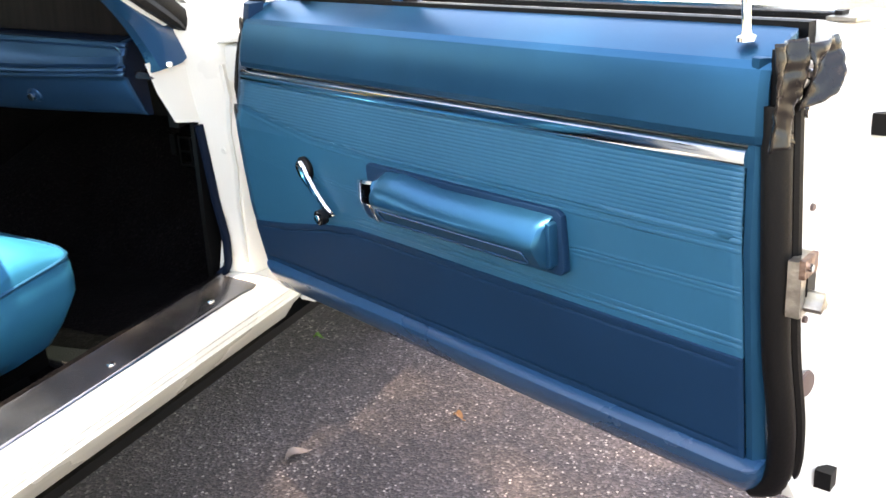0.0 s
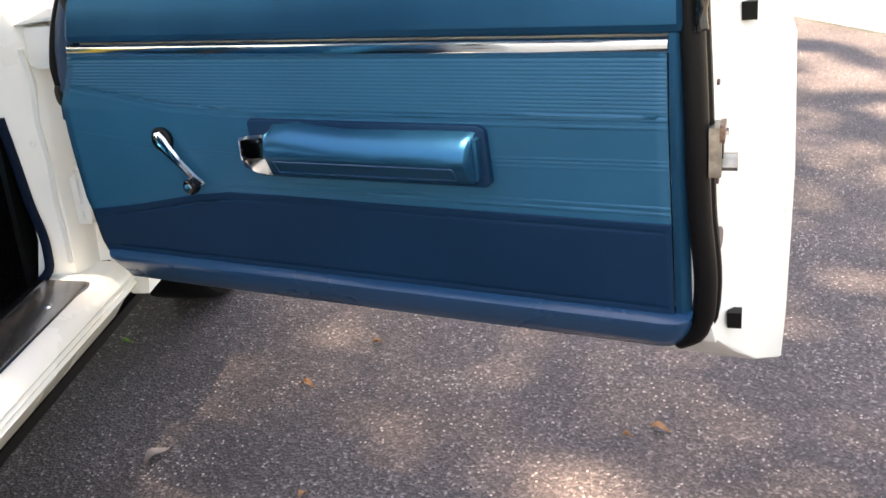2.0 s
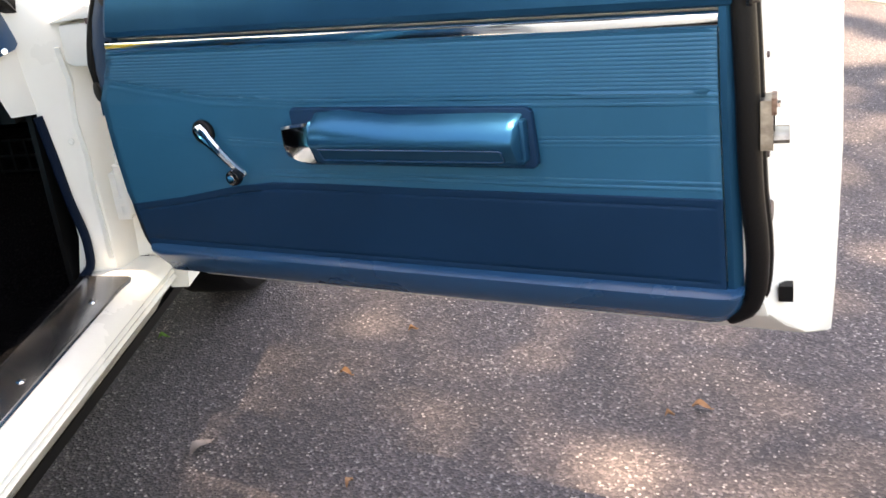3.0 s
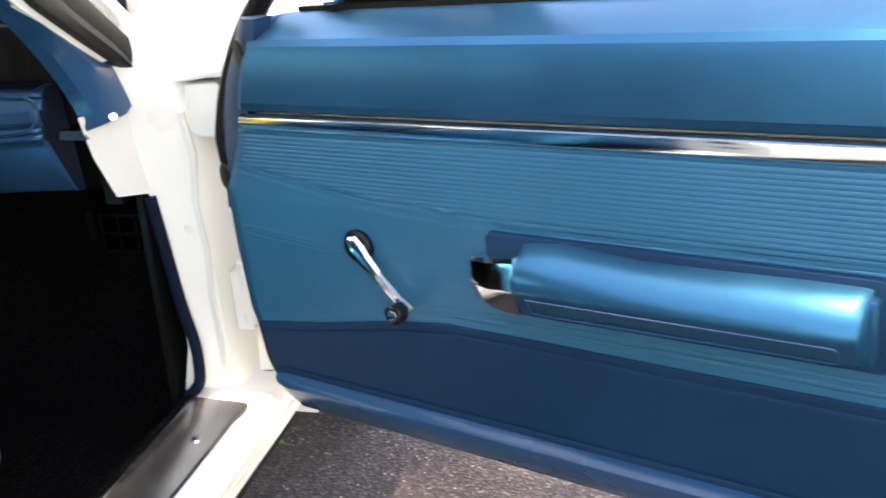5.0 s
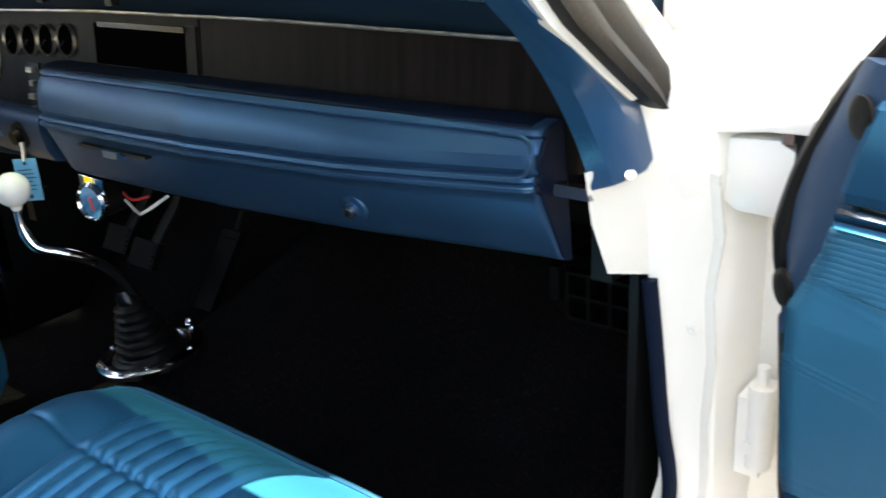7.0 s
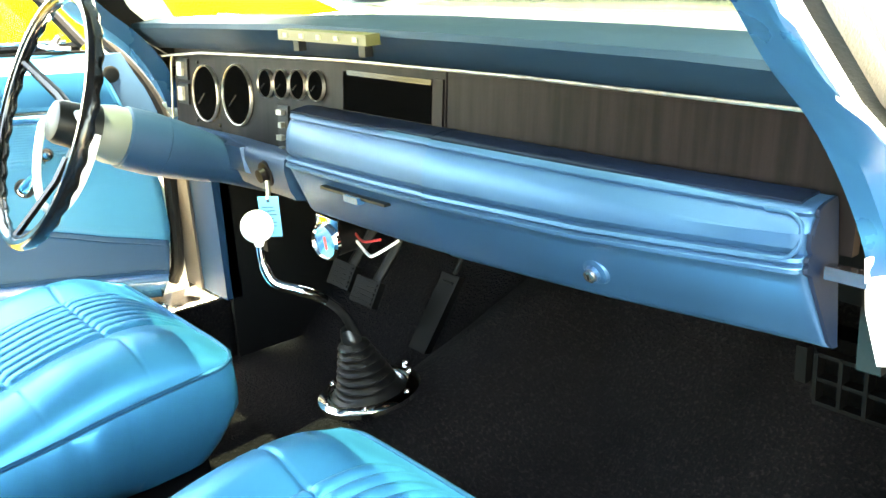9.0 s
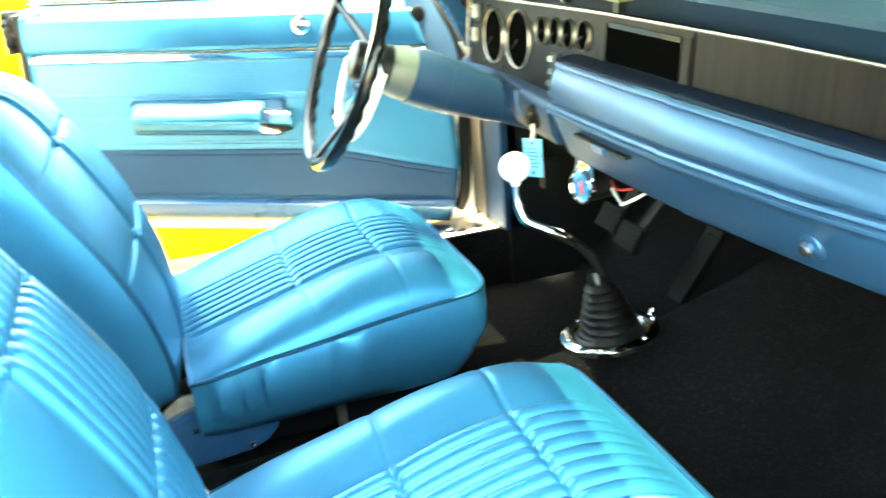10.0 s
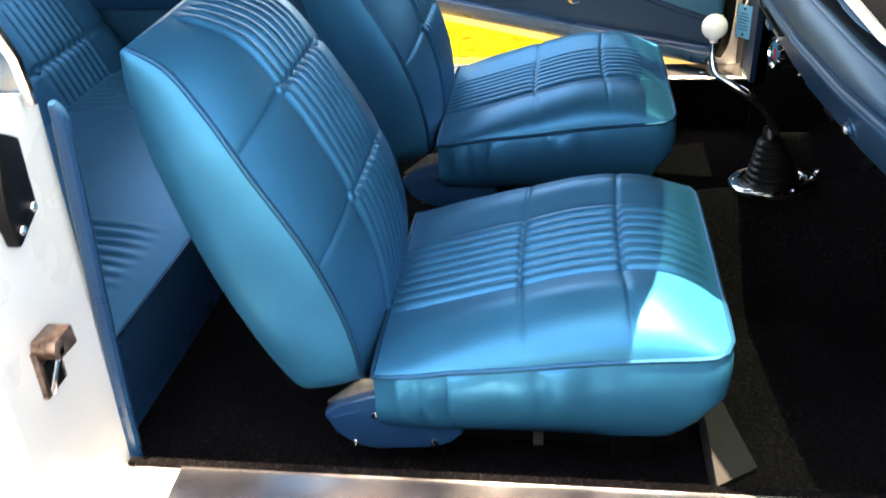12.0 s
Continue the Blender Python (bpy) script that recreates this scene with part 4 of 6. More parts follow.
# ---- pillar trim ----
def pillar_trim(k):
    ob = thing("pillar_trim", "blue painted windscreen pillar trim with screws", "pillar trim", pose(0, 0, 0), "pillar trims")
    outer = [(0.768, -0.056, 0.811), (0.768, -0.075, 0.842), (0.768, -0.107, 0.880), (0.768, -0.155, 0.920), (0.766, -0.200, 0.955), (0.762, -0.250, 0.990), (0.748, -0.300, 1.070), (0.700, -0.375, 1.215)]
    crease = [(0.757, -0.098, 0.806), (0.753, -0.118, 0.845), (0.749, -0.146, 0.892), (0.746, -0.182, 0.936), (0.744, -0.233, 0.977), (0.742, -0.276, 1.025), (0.724, -0.325, 1.095), (0.680, -0.385, 1.225)]
    inner = [(0.738, -0.105, 0.800), (0.730, -0.118, 0.845), (0.722, -0.142, 0.893), (0.716, -0.182, 0.945), (0.712, -0.232, 0.990), (0.710, -0.272, 1.034), (0.698, -0.322, 1.105), (0.660, -0.390, 1.232)]
    rings = []
    for o, c, i in zip(outer, crease, inner):
        o, c, i = Vector(o), Vector(c), Vector(i)
        off = Vector((-0.004, 0.03, 0.01))
        r = [o, (o + c) / 2 + Vector((0.002, -0.003, 0)), c, i, i + off, o + off]
        rings.append([tuple(q) for q in r])
    n = len(rings[0])
    cols = [curve_points([r[j] for r in rings], 30) for j in range(n)]
    rings = [[cols[j][q] for j in range(n)] for q in range(30)]
    part("cover", loft([side(r) if k else r for r in rings]), PAINT_BLUE, ob, "", 30)
    for p in ((0.768, -0.088, 0.815), (0.757, -0.208, 0.975)):
        p = side([p])[0] if k else p
        part("screw", screw_head(0.006, 0.004), CHROME, ob, "bright screw", m=Matrix.Translation(p) @ pose(0, 0, 0, 80, 0, 30 if not k else -30))
    return ob


pillar_trim(0)
pillar_trim(1)

# ---- bucket seats ----
HW = 0.250
CUSH_C = [(-0.775, 0.458), (-0.70, 0.480), (-0.576, 0.517), (-0.50, 0.538), (-0.428, 0.551), (-0.37, 0.550), (-0.32, 0.534), (-0.285, 0.512)]
CUSH_B = [(-0.775, 0.456), (-0.70, 0.492), (-0.60, 0.528), (-0.50, 0.556), (-0.43, 0.565), (-0.37, 0.559), (-0.32, 0.535), (-0.285, 0.511)]
CUSH_P = [(-0.775, 0.446), (-0.676, 0.466), (-0.58, 0.477), (-0.50, 0.489), (-0.425, 0.497), (-0.32, 0.505), (-0.285, 0.511)]


HALF = 0.098                                   # half width of the pleated middle
SIDE, PLEATS, FINE = 26, 8, 8
COLS = 2 * SIDE + PLEATS * FINE


def seat_x(i, hw):
    """Across the seat: smooth side panels, and pleats whose seams fall on mesh columns."""
    k = round(i * COLS)
    if k < SIDE:
        return -(hw - (hw - HALF) * (k / SIDE) ** 1.25)
    if k > COLS - SIDE:
        return hw - (hw - HALF) * ((COLS - k) / SIDE) ** 1.25
    return -HALF + 2 * HALF * (k - SIDE) / (PLEATS * FINE)


def seam_rows(a, b, n, seams, step):
    rows = {round(a + (b - a) * k / n, 5) for k in range(n + 1)}
    rows = {r for r in rows if all(abs(r - c) > 2.6 * step for c in seams)}
    rows |= {round(c + step * q, 5) for c in seams for q in (-2.2, -1.4, -0.8, -0.4, 0, 0.4, 0.8, 1.4, 2.2)}
    return sorted(rows)


def rib(x):
    if abs(x) >= HALF - 1e-6:
        return -0.0025 * math.exp(-((abs(x) - HALF) / 0.006) ** 2)
    f = (x + HALF) / (2 * HALF) * PLEATS % 1.0
    return 0.0058 * (1 - abs(2 * f - 1) ** 2.2) - 0.0025 * abs(2 * f - 1) ** 8


def cushion_half_width(y, hw=HW, r=0.035):
    d = (-0.285 - r) - y
    if d >= 0:
        w = hw
    else:
        w = hw - r + math.sqrt(max(r * r - d * d, 0)) * 1.0
    if y < -0.70:
        w -= 0.010 * ((-0.70 - y) / 0.075) ** 2
    return w


CUSH_ROWS = seam_rows(-0.775, -0.285, 92, (-0.576, -0.428), 0.005)


def cushion_top(i, j):
    y = CUSH_ROWS[round(j * (len(CUSH_ROWS) - 1))]
    x = seat_x(i, cushion_half_width(y))
    s = x / cushion_half_width(y)
    zc, zp = smooth_table(y, CUSH_C), smooth_table(y, CUSH_P)
    crown = (1 - abs(s) ** 3.2)
    zb = smooth_table(y, CUSH_B)
    q = abs(s)
    up = min(1, max(0, (q - 0.36) / 0.32))
    up = up * up * (3 - 2 * up)
    inner = zc + (zb - zc) * up
    out = math.sqrt(max(0.0, 1 - min(1, max(0, (q - 0.56) / 0.44)) ** 2.3))
    z = zp + (inner - zp) * out
    f = min(1, max(0, (-0.30 - y) / 0.05)) * min(1, max(0, (y + 0.775) / 0.03))
    for y0 in (-0.576, -0.428):
        f *= 1 - 0.40 * math.exp(-((y - y0) / 0.006) ** 2)
        z -= (0.0036 * math.exp(-((y - y0) / 0.0040) ** 2) + 0.0012 * math.exp(-((y - y0) / 0.022) ** 2)) * (1 - abs(s) ** 8)
    z += rib(x) * f
    z += 0.0012 * noise.noise((x * 11, y * 9, 3.1)) * crown
    return (x, y + 0.012 * s * s * math.sin(math.pi * (y + 0.775) / 0.49), z)


def cushion_edge():
    pts = [cushion_top(0, j / 40) for j in range(41)] + [cushion_top(i / 30, 1.0) for i in range(1, 30)] + [cushion_top(1, 1 - j / 40) for j in range(41)]
    return pts + [cushion_top(1 - i / 30, 0.0) for i in range(1, 30)]


BACK_P = [(-0.800, 0.400), (-0.795, 0.456), (-0.808, 0.543), (-0.846, 0.647), (-0.906, 0.750), (-0.965, 0.843), (-1.012, 0.897), (-1.048, 0.913)]
BACK_C = [(-0.790, 0.400), (-0.776, 0.456), (-0.778, 0.545), (-0.808, 0.657), (-0.848, 0.748), (-0.892, 0.826), (-0.942, 0.890), (-1.032, 0.924)]
BACK_R = [(-0.868, 0.378), (-0.905, 0.425), (-0.955, 0.525), (-0.996, 0.628), (-1.032, 0.735), (-1.055, 0.820), (-1.062, 0.872), (-1.060, 0.902)]


def back_row(table, t):
    if id(table) not in back_row.cache:
        back_row.cache[id(table)] = curve_points([(p[0], p[1], 0) for p in table], 61)
    c = back_row.cache[id(table)]
    k = t * 60
    i = min(int(k), 59)
    f = k - i
    return c[i][0] * (1 - f) + c[i + 1][0] * f, c[i][1] * (1 - f) + c[i + 1][1] * f


back_row.cache = {}


def back_half_width(t):
    w = 0.222 + 0.018 * math.sin(math.pi * min(1, t * 1.15)) - 0.016 * max(0, t - 0.7) ** 1.5 / 0.16
    return w - 0.045 * max(0, (0.10 - t) / 0.10) ** 2


BACK_ROWS = seam_rows(0.0, 1.0, 110, (0.425, 0.715), 0.009)


def back_front(i, j):
    r = BACK_ROWS[round(j * (len(BACK_ROWS) - 1))]
    hw = back_half_width(r)
    x = seat_x(i, hw)
    s = x / hw
    t = r - 0.035 * max(0, abs(x) - HALF) / 0.118 * math.sin(math.pi * r)
    yp, zp = back_row(BACK_P, t)
    yc, zc = back_row(BACK_C, t)
    q = 1 - abs(s) ** 2.8
    y, z = yp + (yc - yp) * q, zp + (zc - zp) * q
    f = min(1, max(0, r / 0.1)) * min(1, max(0, (0.99 - r) / 0.04))
    d = 0.0
    for t0 in (0.425, 0.715):
        f *= 1 - 0.6 * math.exp(-((r - t0) / 0.012) ** 2)
        d -= (0.0042 * math.exp(-((r - t0) / 0.0070) ** 2) + 0.0016 * math.exp(-((r - t0) / 0.040) ** 2)) * (1 - abs(s) ** 8)
    d += rib(x) * f
    d += 0.0016 * noise.noise((x * 10, r * 5, 9.3)) * q
    n = Vector((0, 0.90, 0.43)) if r < 0.9 else Vector((0, 0.90 - 6 * (r - 0.9), 0.43 + 5 * (r - 0.9))).normalized()
    return (x, y + n.y * d, z + n.z * d)


def bucket_seat(m):
    ob = thing("bucket_seat", "blue vinyl bucket seat with pleated centre and buttons", "car seat", m, "bucket seats")
    cush = sheet("seat_cushion", cushion_top, COLS, len(CUSH_ROWS) - 1, SEAT_VINYL, ob, "pleated blue vinyl cushion", 0.0, 70)
    edge = cushion_edge()
    bm = bmesh.new()
    add_tube(bm, edge, 0.0040, 8, loop=True)
    part("cushion_piping", bm, VINYL, cush, "darker blue piping")
    # side band with soft puckers
    cx, cy = 0.0, -0.53
    rings = []
    for k, (dz, out) in enumerate(((0.000, 0.0), (-0.012, 0.004), (-0.045, 0.006), (-0.085, 0.004), (-0.120, -0.004), (-0.145, -0.014), (-0.152, -0.030))):
        ring = []
        for n, (x, y, z) in enumerate(edge):
            r = math.hypot(x - cx, y - cy)
            ux, uy = (x - cx) / r, (y - cy) / r
            puck = (0.0075 + 0.010 * min(1, max(0, (-0.58 - y) / 0.1))) * math.sin(n * 1.7 + math.sin(n * 0.6) * 2 + k * 0.35) * (0.6 + 0.4 * math.sin(n * 0.37)) * (0.0, 0.6, 1.0, 0.7, 0.35, 0.2, 0.0)[k] * min(1, max(0, (-0.42 - y) / 0.1))
            base = 0.343 + 0.010 * max(0, (y + 0.42) / 0.13)
            zz = z + dz if k < 3 else z - 0.045 + (base - (z - 0.045)) * (k - 2) / 4
            ring.append((x + ux * (out + puck), y + uy * (out + puck) * (1 if y > -0.7 else 0.2) - 0.009 * max(0, k - 3) * (1 if y > -0.35 else 0), zz))
        rings.append(ring)
    part("cushion_band", loft(rings), SEAT_VINYL, cush, "", 60)
    back = sheet("backrest", back_front, COLS, len(BACK_ROWS) - 1, SEAT_VINYL, ob, "pleated blue vinyl backrest", 0.0, 70)
    front_edge = [back_front(0, j / 60) for j in range(61)] + [back_front(i / 30, 1.0) for i in range(1, 30)] + [back_front(1, 1 - j / 60) for j in range(61)] + [back_front(1 - i / 30, 0.0) for i in range(1, 30)]

    def rear_edge(bulge, k):
        out = []
        for n, p in enumerate(front_edge):
            if n < 61:
                t = n / 60
            elif n < 90:
                t = 1.0
            elif n < 151:
                t = 1 - (n - 90) / 60
            else:
                t = 0.0
            yr, zr = back_row(BACK_R, t)
            x = p[0] * (1 + bulge)
            out.append((x, p[1] + (yr - p[1]) * k, p[2] + (zr - p[2]) * k + 0.006 * math.sin(math.pi * k) * max(0, (t - 0.94) / 0.06)))
        return out
    bm = loft([rear_edge(0, 0), rear_edge(0.016, 0.10), rear_edge(0.028, 0.35), rear_edge(0.025, 0.65), rear_edge(0.0, 0.92), rear_edge(-0.06, 1.0)])
    part("backrest_band", bm, SEAT_VINYL, back, "", 60)
    for line in (front_edge[:61], front_edge[90:151]):
        part("backrest_piping", tube(line, 0.0040, 8), VINYL, back, "darker blue piping")
    for t0 in (0.425, 0.715):
        for s in (-1, 1):
            i = (SIDE if s < 0 else COLS - SIDE) / COLS
            p = back_front(i, BACK_ROWS.index(t0) / (len(BACK_ROWS) - 1))
            btn = lathe([(0.0095, -0.002), (0.0095, 0.002), (0.007, 0.0055), (0.0, 0.0070)], 16)
            part("button", btn, SEAT_VINYL, back, "", m=Matrix.Translation((p[0], p[1] + 0.003, p[2] + 0.001)) @ pose(0, 0, 0, -64))
    # recliner covers
    cov = [(-0.862, 0.350), (-0.845, 0.368), (-0.785, 0.390), (-0.760, 0.386), (-0.672, 0.362), (-0.652, 0.348), (-0.652, 0.326), (-0.672, 0.306), (-0.70, 0.295),
           (-0.785, 0.287), (-0.815, 0.293), (-0.845, 0.316)]
    for s in (-1, 1):
        a, b = (0.190, 0.214) if s > 0 else (-0.214, -0.190)
        c = part("recliner_cover", prism(cov, "x", a, b, 0.006, 3), PAINT_BLUE, ob, "blue recliner cover with three screws")
        ridge = [(-0.850, 0.347), (-0.785, 0.371), (-0.662, 0.340), (-0.668, 0.325), (-0.785, 0.355)]
        xx = (0.210, 0.2165) if s > 0 else (-0.2165, -0.210)
        part("cover_ridge", prism(ridge, "x", *xx, 0.002), PAINT_BLUE, c)
        for y, z in ((-0.782, 0.356), (-0.817, 0.300), (-0.697, 0.307)):
            part("screw", screw_head(0.006, 0.003), CHROME, c, "bright screw", m=Matrix.Translation((s * 0.2145, y, z)) @ pose(0, 0, 0, 0, 90 * s))
    hinge = [(-0.86, 0.36), (-0.80, 0.41), (-0.765, 0.41), (-0.765, 0.37)]
    for s in (-1, 1):
        part("hinge_plate", prism(hinge, "x", s * 0.190, s * 0.198, 0.002), STEEL, ob, "bare steel hinge plate")
    # frame, runners and feet
    part("seat_frame", box(-0.165, 0.165, -0.78, -0.34, 0.318, 0.350, 0.004), BLACK, ob)
    for s in (-1, 1):
        run = part("runner", box(s * 0.150 - 0.014, s * 0.150 + 0.014, -0.80, -0.32, 0.276, 0.322, 0.003), BLACK, ob, "black steel seat runner")
        for y in (-0.72, -0.40):
            part("foot", box(s * 0.150 - 0.018, s * 0.150 + 0.018, y - 0.03, y + 0.03, 0.236, 0.280, 0.004), BLACK, run)
    part("adjuster_tab", box(0.178, 0.186, -0.55, -0.535, 0.285, 0.335, 0.001), STEEL, ob)
    part("bottom_tab", box(0.140, 0.150, -0.36, -0.335, 0.335, 0.352, 0.002), STEEL, ob)
    return ob


seat_r = bucket_seat(pose(0.413, 0, 0))
tagged(seat_r, "blue vinyl passenger bucket seat with pleated centre")
seat_l = copy_thing(seat_r, pose(-0.369, 0, 0))
tagged(seat_l, "blue vinyl driver bucket seat with pleated centre")

# ---- rear bench ----
def rear_bench():
    ob = thing("rear_seat", "blue vinyl rear bench seat with pleated panels", "rear seat", pose(0, 0, 0))

    def ribs(x):
        h = 0.0
        for c in (-0.33, 0.42):
            if abs(x - c) < 0.13:
                h = 0.006 * abs(math.cos(math.pi * 9 * (x - c) / 0.26))
        return h

    def cush(i, j):
        x = -0.60 + 1.29 * i
        y = -1.80 + 0.62 * j
        s = 2 * i - 1
        z = 0.470 + 0.03 * (1 - abs(s) ** 4) * math.sin(math.pi * min(1, j * 0.9 + 0.08)) - 0.012 * max(0, (j - 0.90) / 0.10) ** 2
        return (x, y + 0.02 * math.sin(math.pi * i), z + ribs(x) * min(1, max(0, (0.93 - j) / 0.1)))
    c = sheet("bench_cushion", cush, 200, 60, SEAT_VINYL, ob, "pleated blue bench cushion", 0.0, 70)
    front = [cush(i / 60, 1.0) for i in range(61)]
    # front face takes a darker blue, standing for the shade it lies in
    part("bench_front", loft([[p for p in front], [(p[0], p[1] - 0.004, p[2] - 0.05) for p in front], [(p[0], p[1] - 0.02, 0.26) for p in front]], closed=False), PAINT_BLUE, c, "", 60)
    bm = bmesh.new()
    add_tube(bm, front, 0.0030, 8)
    part("bench_piping", bm, VINYL, c)

    def back(i, j):
        x = -0.60 + 1.29 * i
        z = 0.44 + 0.46 * j
        y = -1.62 - 0.24 * j - 0.03 * max(0, (j - 0.85) / 0.15) ** 2
        s = 2 * i - 1
        d = 0.03 * (1 - abs(s) ** 4) * math.sin(math.pi * min(1, j * 0.8 + 0.1)) + ribs(x)
        for j0 in (0.30, 0.62):
            d -= 0.008 * math.exp(-((j - j0) / 0.015) ** 2)
        return (x, y + d * 0.88, z + d * 0.45)
    b = sheet("bench_backrest", back, 200, 80, SEAT_VINYL, ob, "pleated blue bench backrest", 0.0, 70)
    for x in (-0.46, -0.20, 0.29, 0.55):
        for j0 in (0.30, 0.62):
            p = back((x + 0.60) / 1.29, j0)
            part("button", lathe([(0.0095, -0.002), (0.0095, 0.002), (0.007, 0.0055), (0.0, 0.0070)], 14), SEAT_VINYL, b, m=Matrix.Translation((p[0], p[1] + 0.004, p[2] + 0.002)) @ pose(0, 0, 0, -62))
    return ob


rear_bench()
part("bulkhead", box(CX - 0.70, CX + 0.70, -1.95, -1.92, 0.25, 0.88), PAINT_BLUE, car)

# ---- rear quarter trim, driver's side ----
def quarter_trim():
    ob = thing("quarter_trim", "blue vinyl rear quarter trim panel with armrest", "side trim", Matrix.Translation((0, -0.0205, 0.0368)) @ Matrix.Diagonal((1, 0.97, 0.97, 1)))
    X = -0.652
    shape = [(-1.90, 0.25), (-1.20, 0.25), (-1.128, 0.40), (-1.130, 0.54), (-1.150, 0.66), (-1.150, 0.77), (-1.90, 0.755)]
    part("lower_trim", prism(shape, "x", X - 0.02, X), PANEL, ob, "ribbed blue vinyl panel")
    rb = bmesh.new()
    for k in range(15):
        z = 0.755 - 0.0062 * k
        add_tube(rb, [(X, -1.90, z - 0.01), (X, -1.153, z + 0.004)], 0.0022, 6)
    part("pressed_ribs", rb, PANEL, ob)
    up = [(-1.90, 0.775), (-1.150, 0.790), (-1.128, 0.86), (-1.128, 0.900), (-1.90, 0.905)]
    part("upper_trim", prism(up, "x", X - 0.03, X + 0.012, 0.010, 3), VINYL, ob, "padded blue vinyl top roll")
    part("moulding", tube([(X + 0.004, -1.90, 0.764), (X + 0.004, -1.15, 0.780)], 0.009, 10, 0.7), CHROME, ob, "bright moulding")
    part("top_ledge", box(X - 0.16, X, -1.90, -1.128, 0.885, 0.905, 0.006), VINYL, ob)
    arm = part("armrest_recess", box(X - 0.005, X + 0.010, -1.78, -1.43, 0.575, 0.660, 0.006), PAINT_BLUE, ob, "dark blue armrest with bright rim")
    part("rim", tube([(X + 0.012, -1.78, 0.662), (X + 0.012, -1.435, 0.660), (X + 0.012, -1.428, 0.652), (X + 0.012, -1.445, 0.575)], 0.0055, 8), CHROME, arm, "bright rim")
    part("arm_pad", box(X + 0.01, X + 0.06, -1.78, -1.46, 0.595, 0.640, 0.014, 3), VINYL, arm)
    part("ashtray", box(X + 0.03, X + 0.055, -1.60, -1.50, 0.638, 0.650, 0.004), CHROME, arm, "chrome ashtray lid")
    w = part("winder_arm", tube([(X + 0.02, -1.262, 0.625), (X + 0.026, -1.24, 0.66), (X + 0.03, -1.216, 0.70)], [0.009, 0.006, 0.006], 10, 0.6), CHROME, ob, "chrome window winder")
    part("winder_knob", lathe([(0.013, 0), (0.0145, 0.008), (0.012, 0.018), (0, 0.019)], 18), GLOSS_BLACK, w, "black knob", m=Matrix.Translation((X + 0.03, -1.216, 0.70)) @ pose(0, 0, 0, 0, 90))
    part("button_screw", screw_head(0.006, 0.003), CHROME, ob, m=Matrix.Translation((X + 0.012, -1.21, 0.87)) @ pose(0, 0, 0, 0, 90))
    return ob


quarter_trim()

# rear door jamb, passenger side
st = thing("door_striker", "browned zinc door striker bolted to the white jamb", "striker", Matrix.Translation((0.872, -1.103, 0.628)) @ Matrix.Diagonal((0.86, 0.86, 0.86, 1)))
part("striker_plate", box(-0.026, 0.026, -0.004, 0.006, -0.044, 0.030, 0.003), RUSTY, st)
part("striker_block", prism([(-0.030, 0.012), (0.018, 0.016), (0.026, 0.034), (0.020, 0.046), (-0.026, 0.044)], "y", 0.0, 0.034, 0.003), RUSTY, st, "scuffed zinc block")
part("striker_pocket", box(-0.016, 0.018, 0.004, 0.009, -0.040, 0.006, 0.001), BLACK, st)
part("striker_bar", tube([(0.020, 0.010, -0.036), (0.024, 0.022, -0.01), (0.012, 0.026, 0.012)], 0.004, 8), CHROME, st)
for x, z in ((0.010, 0.026), (0.014, -0.034)):
    part("bolt", lathe([(0.006, 0), (0.006, 0.004), (0, 0.004)], 8), STEEL, st, m=Matrix.Translation((x, 0.030 if z > 0 else 0.008, z)) @ pose(0, 0, 0, -90))
wd = thing("jamb_wedge", "black rubber wedge screwed to the white jamb", "rubber wedge", pose(0.022, 0, 0.025))
part("wedge", prism([(0.800, 0.862), (0.838, 0.885), (0.860, 0.80), (0.852, 0.755), (0.802, 0.778)], "y", -1.106, -1.088, 0.004), RUBBER, wd)
for x, z in ((0.812, 0.785), (0.842, 0.772)):
    part("screw", screw_head(0.006, 0.003), CHROME, wd, m=Matrix.Translation((x, -1.088, z)) @ pose(0, 0, 0, -90))
tagged(part("quarter_glass", prism([(-1.095, 0.92), (-1.10, 0.955), (-1.16, 1.10), (-1.75, 1.22), (-1.9, 0.92)], "x", 0.772, 0.777), GLASS, None), "clear rear quarter window glass", "window")
part("quarter_glass_frame", tube([(0.775, -1.092, 0.905), (0.775, -1.098, 0.955), (0.77, -1.16, 1.10)], 0.007, 8), CHROME, car)

# ---- dashboard ----
DL, DR = -0.62, 0.702
dash = thing("dashboard", "blue padded dashboard with black instrument panel", "dashboard", pose(0, 0, 0))
# padded hood
top = [(-0.104, 0.938), (-0.112, 0.942), (-0.127, 0.956), (-0.143, 0.970), (-0.151, 0.980), (-0.147, 0.988), (-0.10, 0.992), (0.0, 0.988), (0.15, 0.972), (0.33, 0.945), (0.33, 0.92), (-0.03, 0.925)]
rings = []
for x, f, d in ((DL - 0.07, 0.985, 0), (-0.45, 0.992, 0), (-0.1, 1.0, 0), (0.3, 0.997, 0.015), (0.55, 0.991, 0.030), (DR + 0.02, 0.982, 0.043)):
    rings.append([(x, y + (d if y < 0.1 else 0), z * f) for y, z in top])
# darker tone than the rest, for shade under the overhang
part("dash_top", loft(rings), DASH_SHADED, dash, "padded blue dash top", 50)
# black brushed instrument panel, leaning back a little
PY = lambda z: -0.098 + (0.93 - z) * -0.10


def ipanel(x0, x1, z0, z1, name, mat, off=0.0, thick=0.012, r=0.003):
    bm = loft([[(x, PY(z) + off + dy, z) for x, z in ((x0, z0), (x1, z0), (x1, z1), (x0, z1))] for dy in (0.0, thick)])
    return part(name, bevel(bm, r, 2) if r else bm, mat, dash)


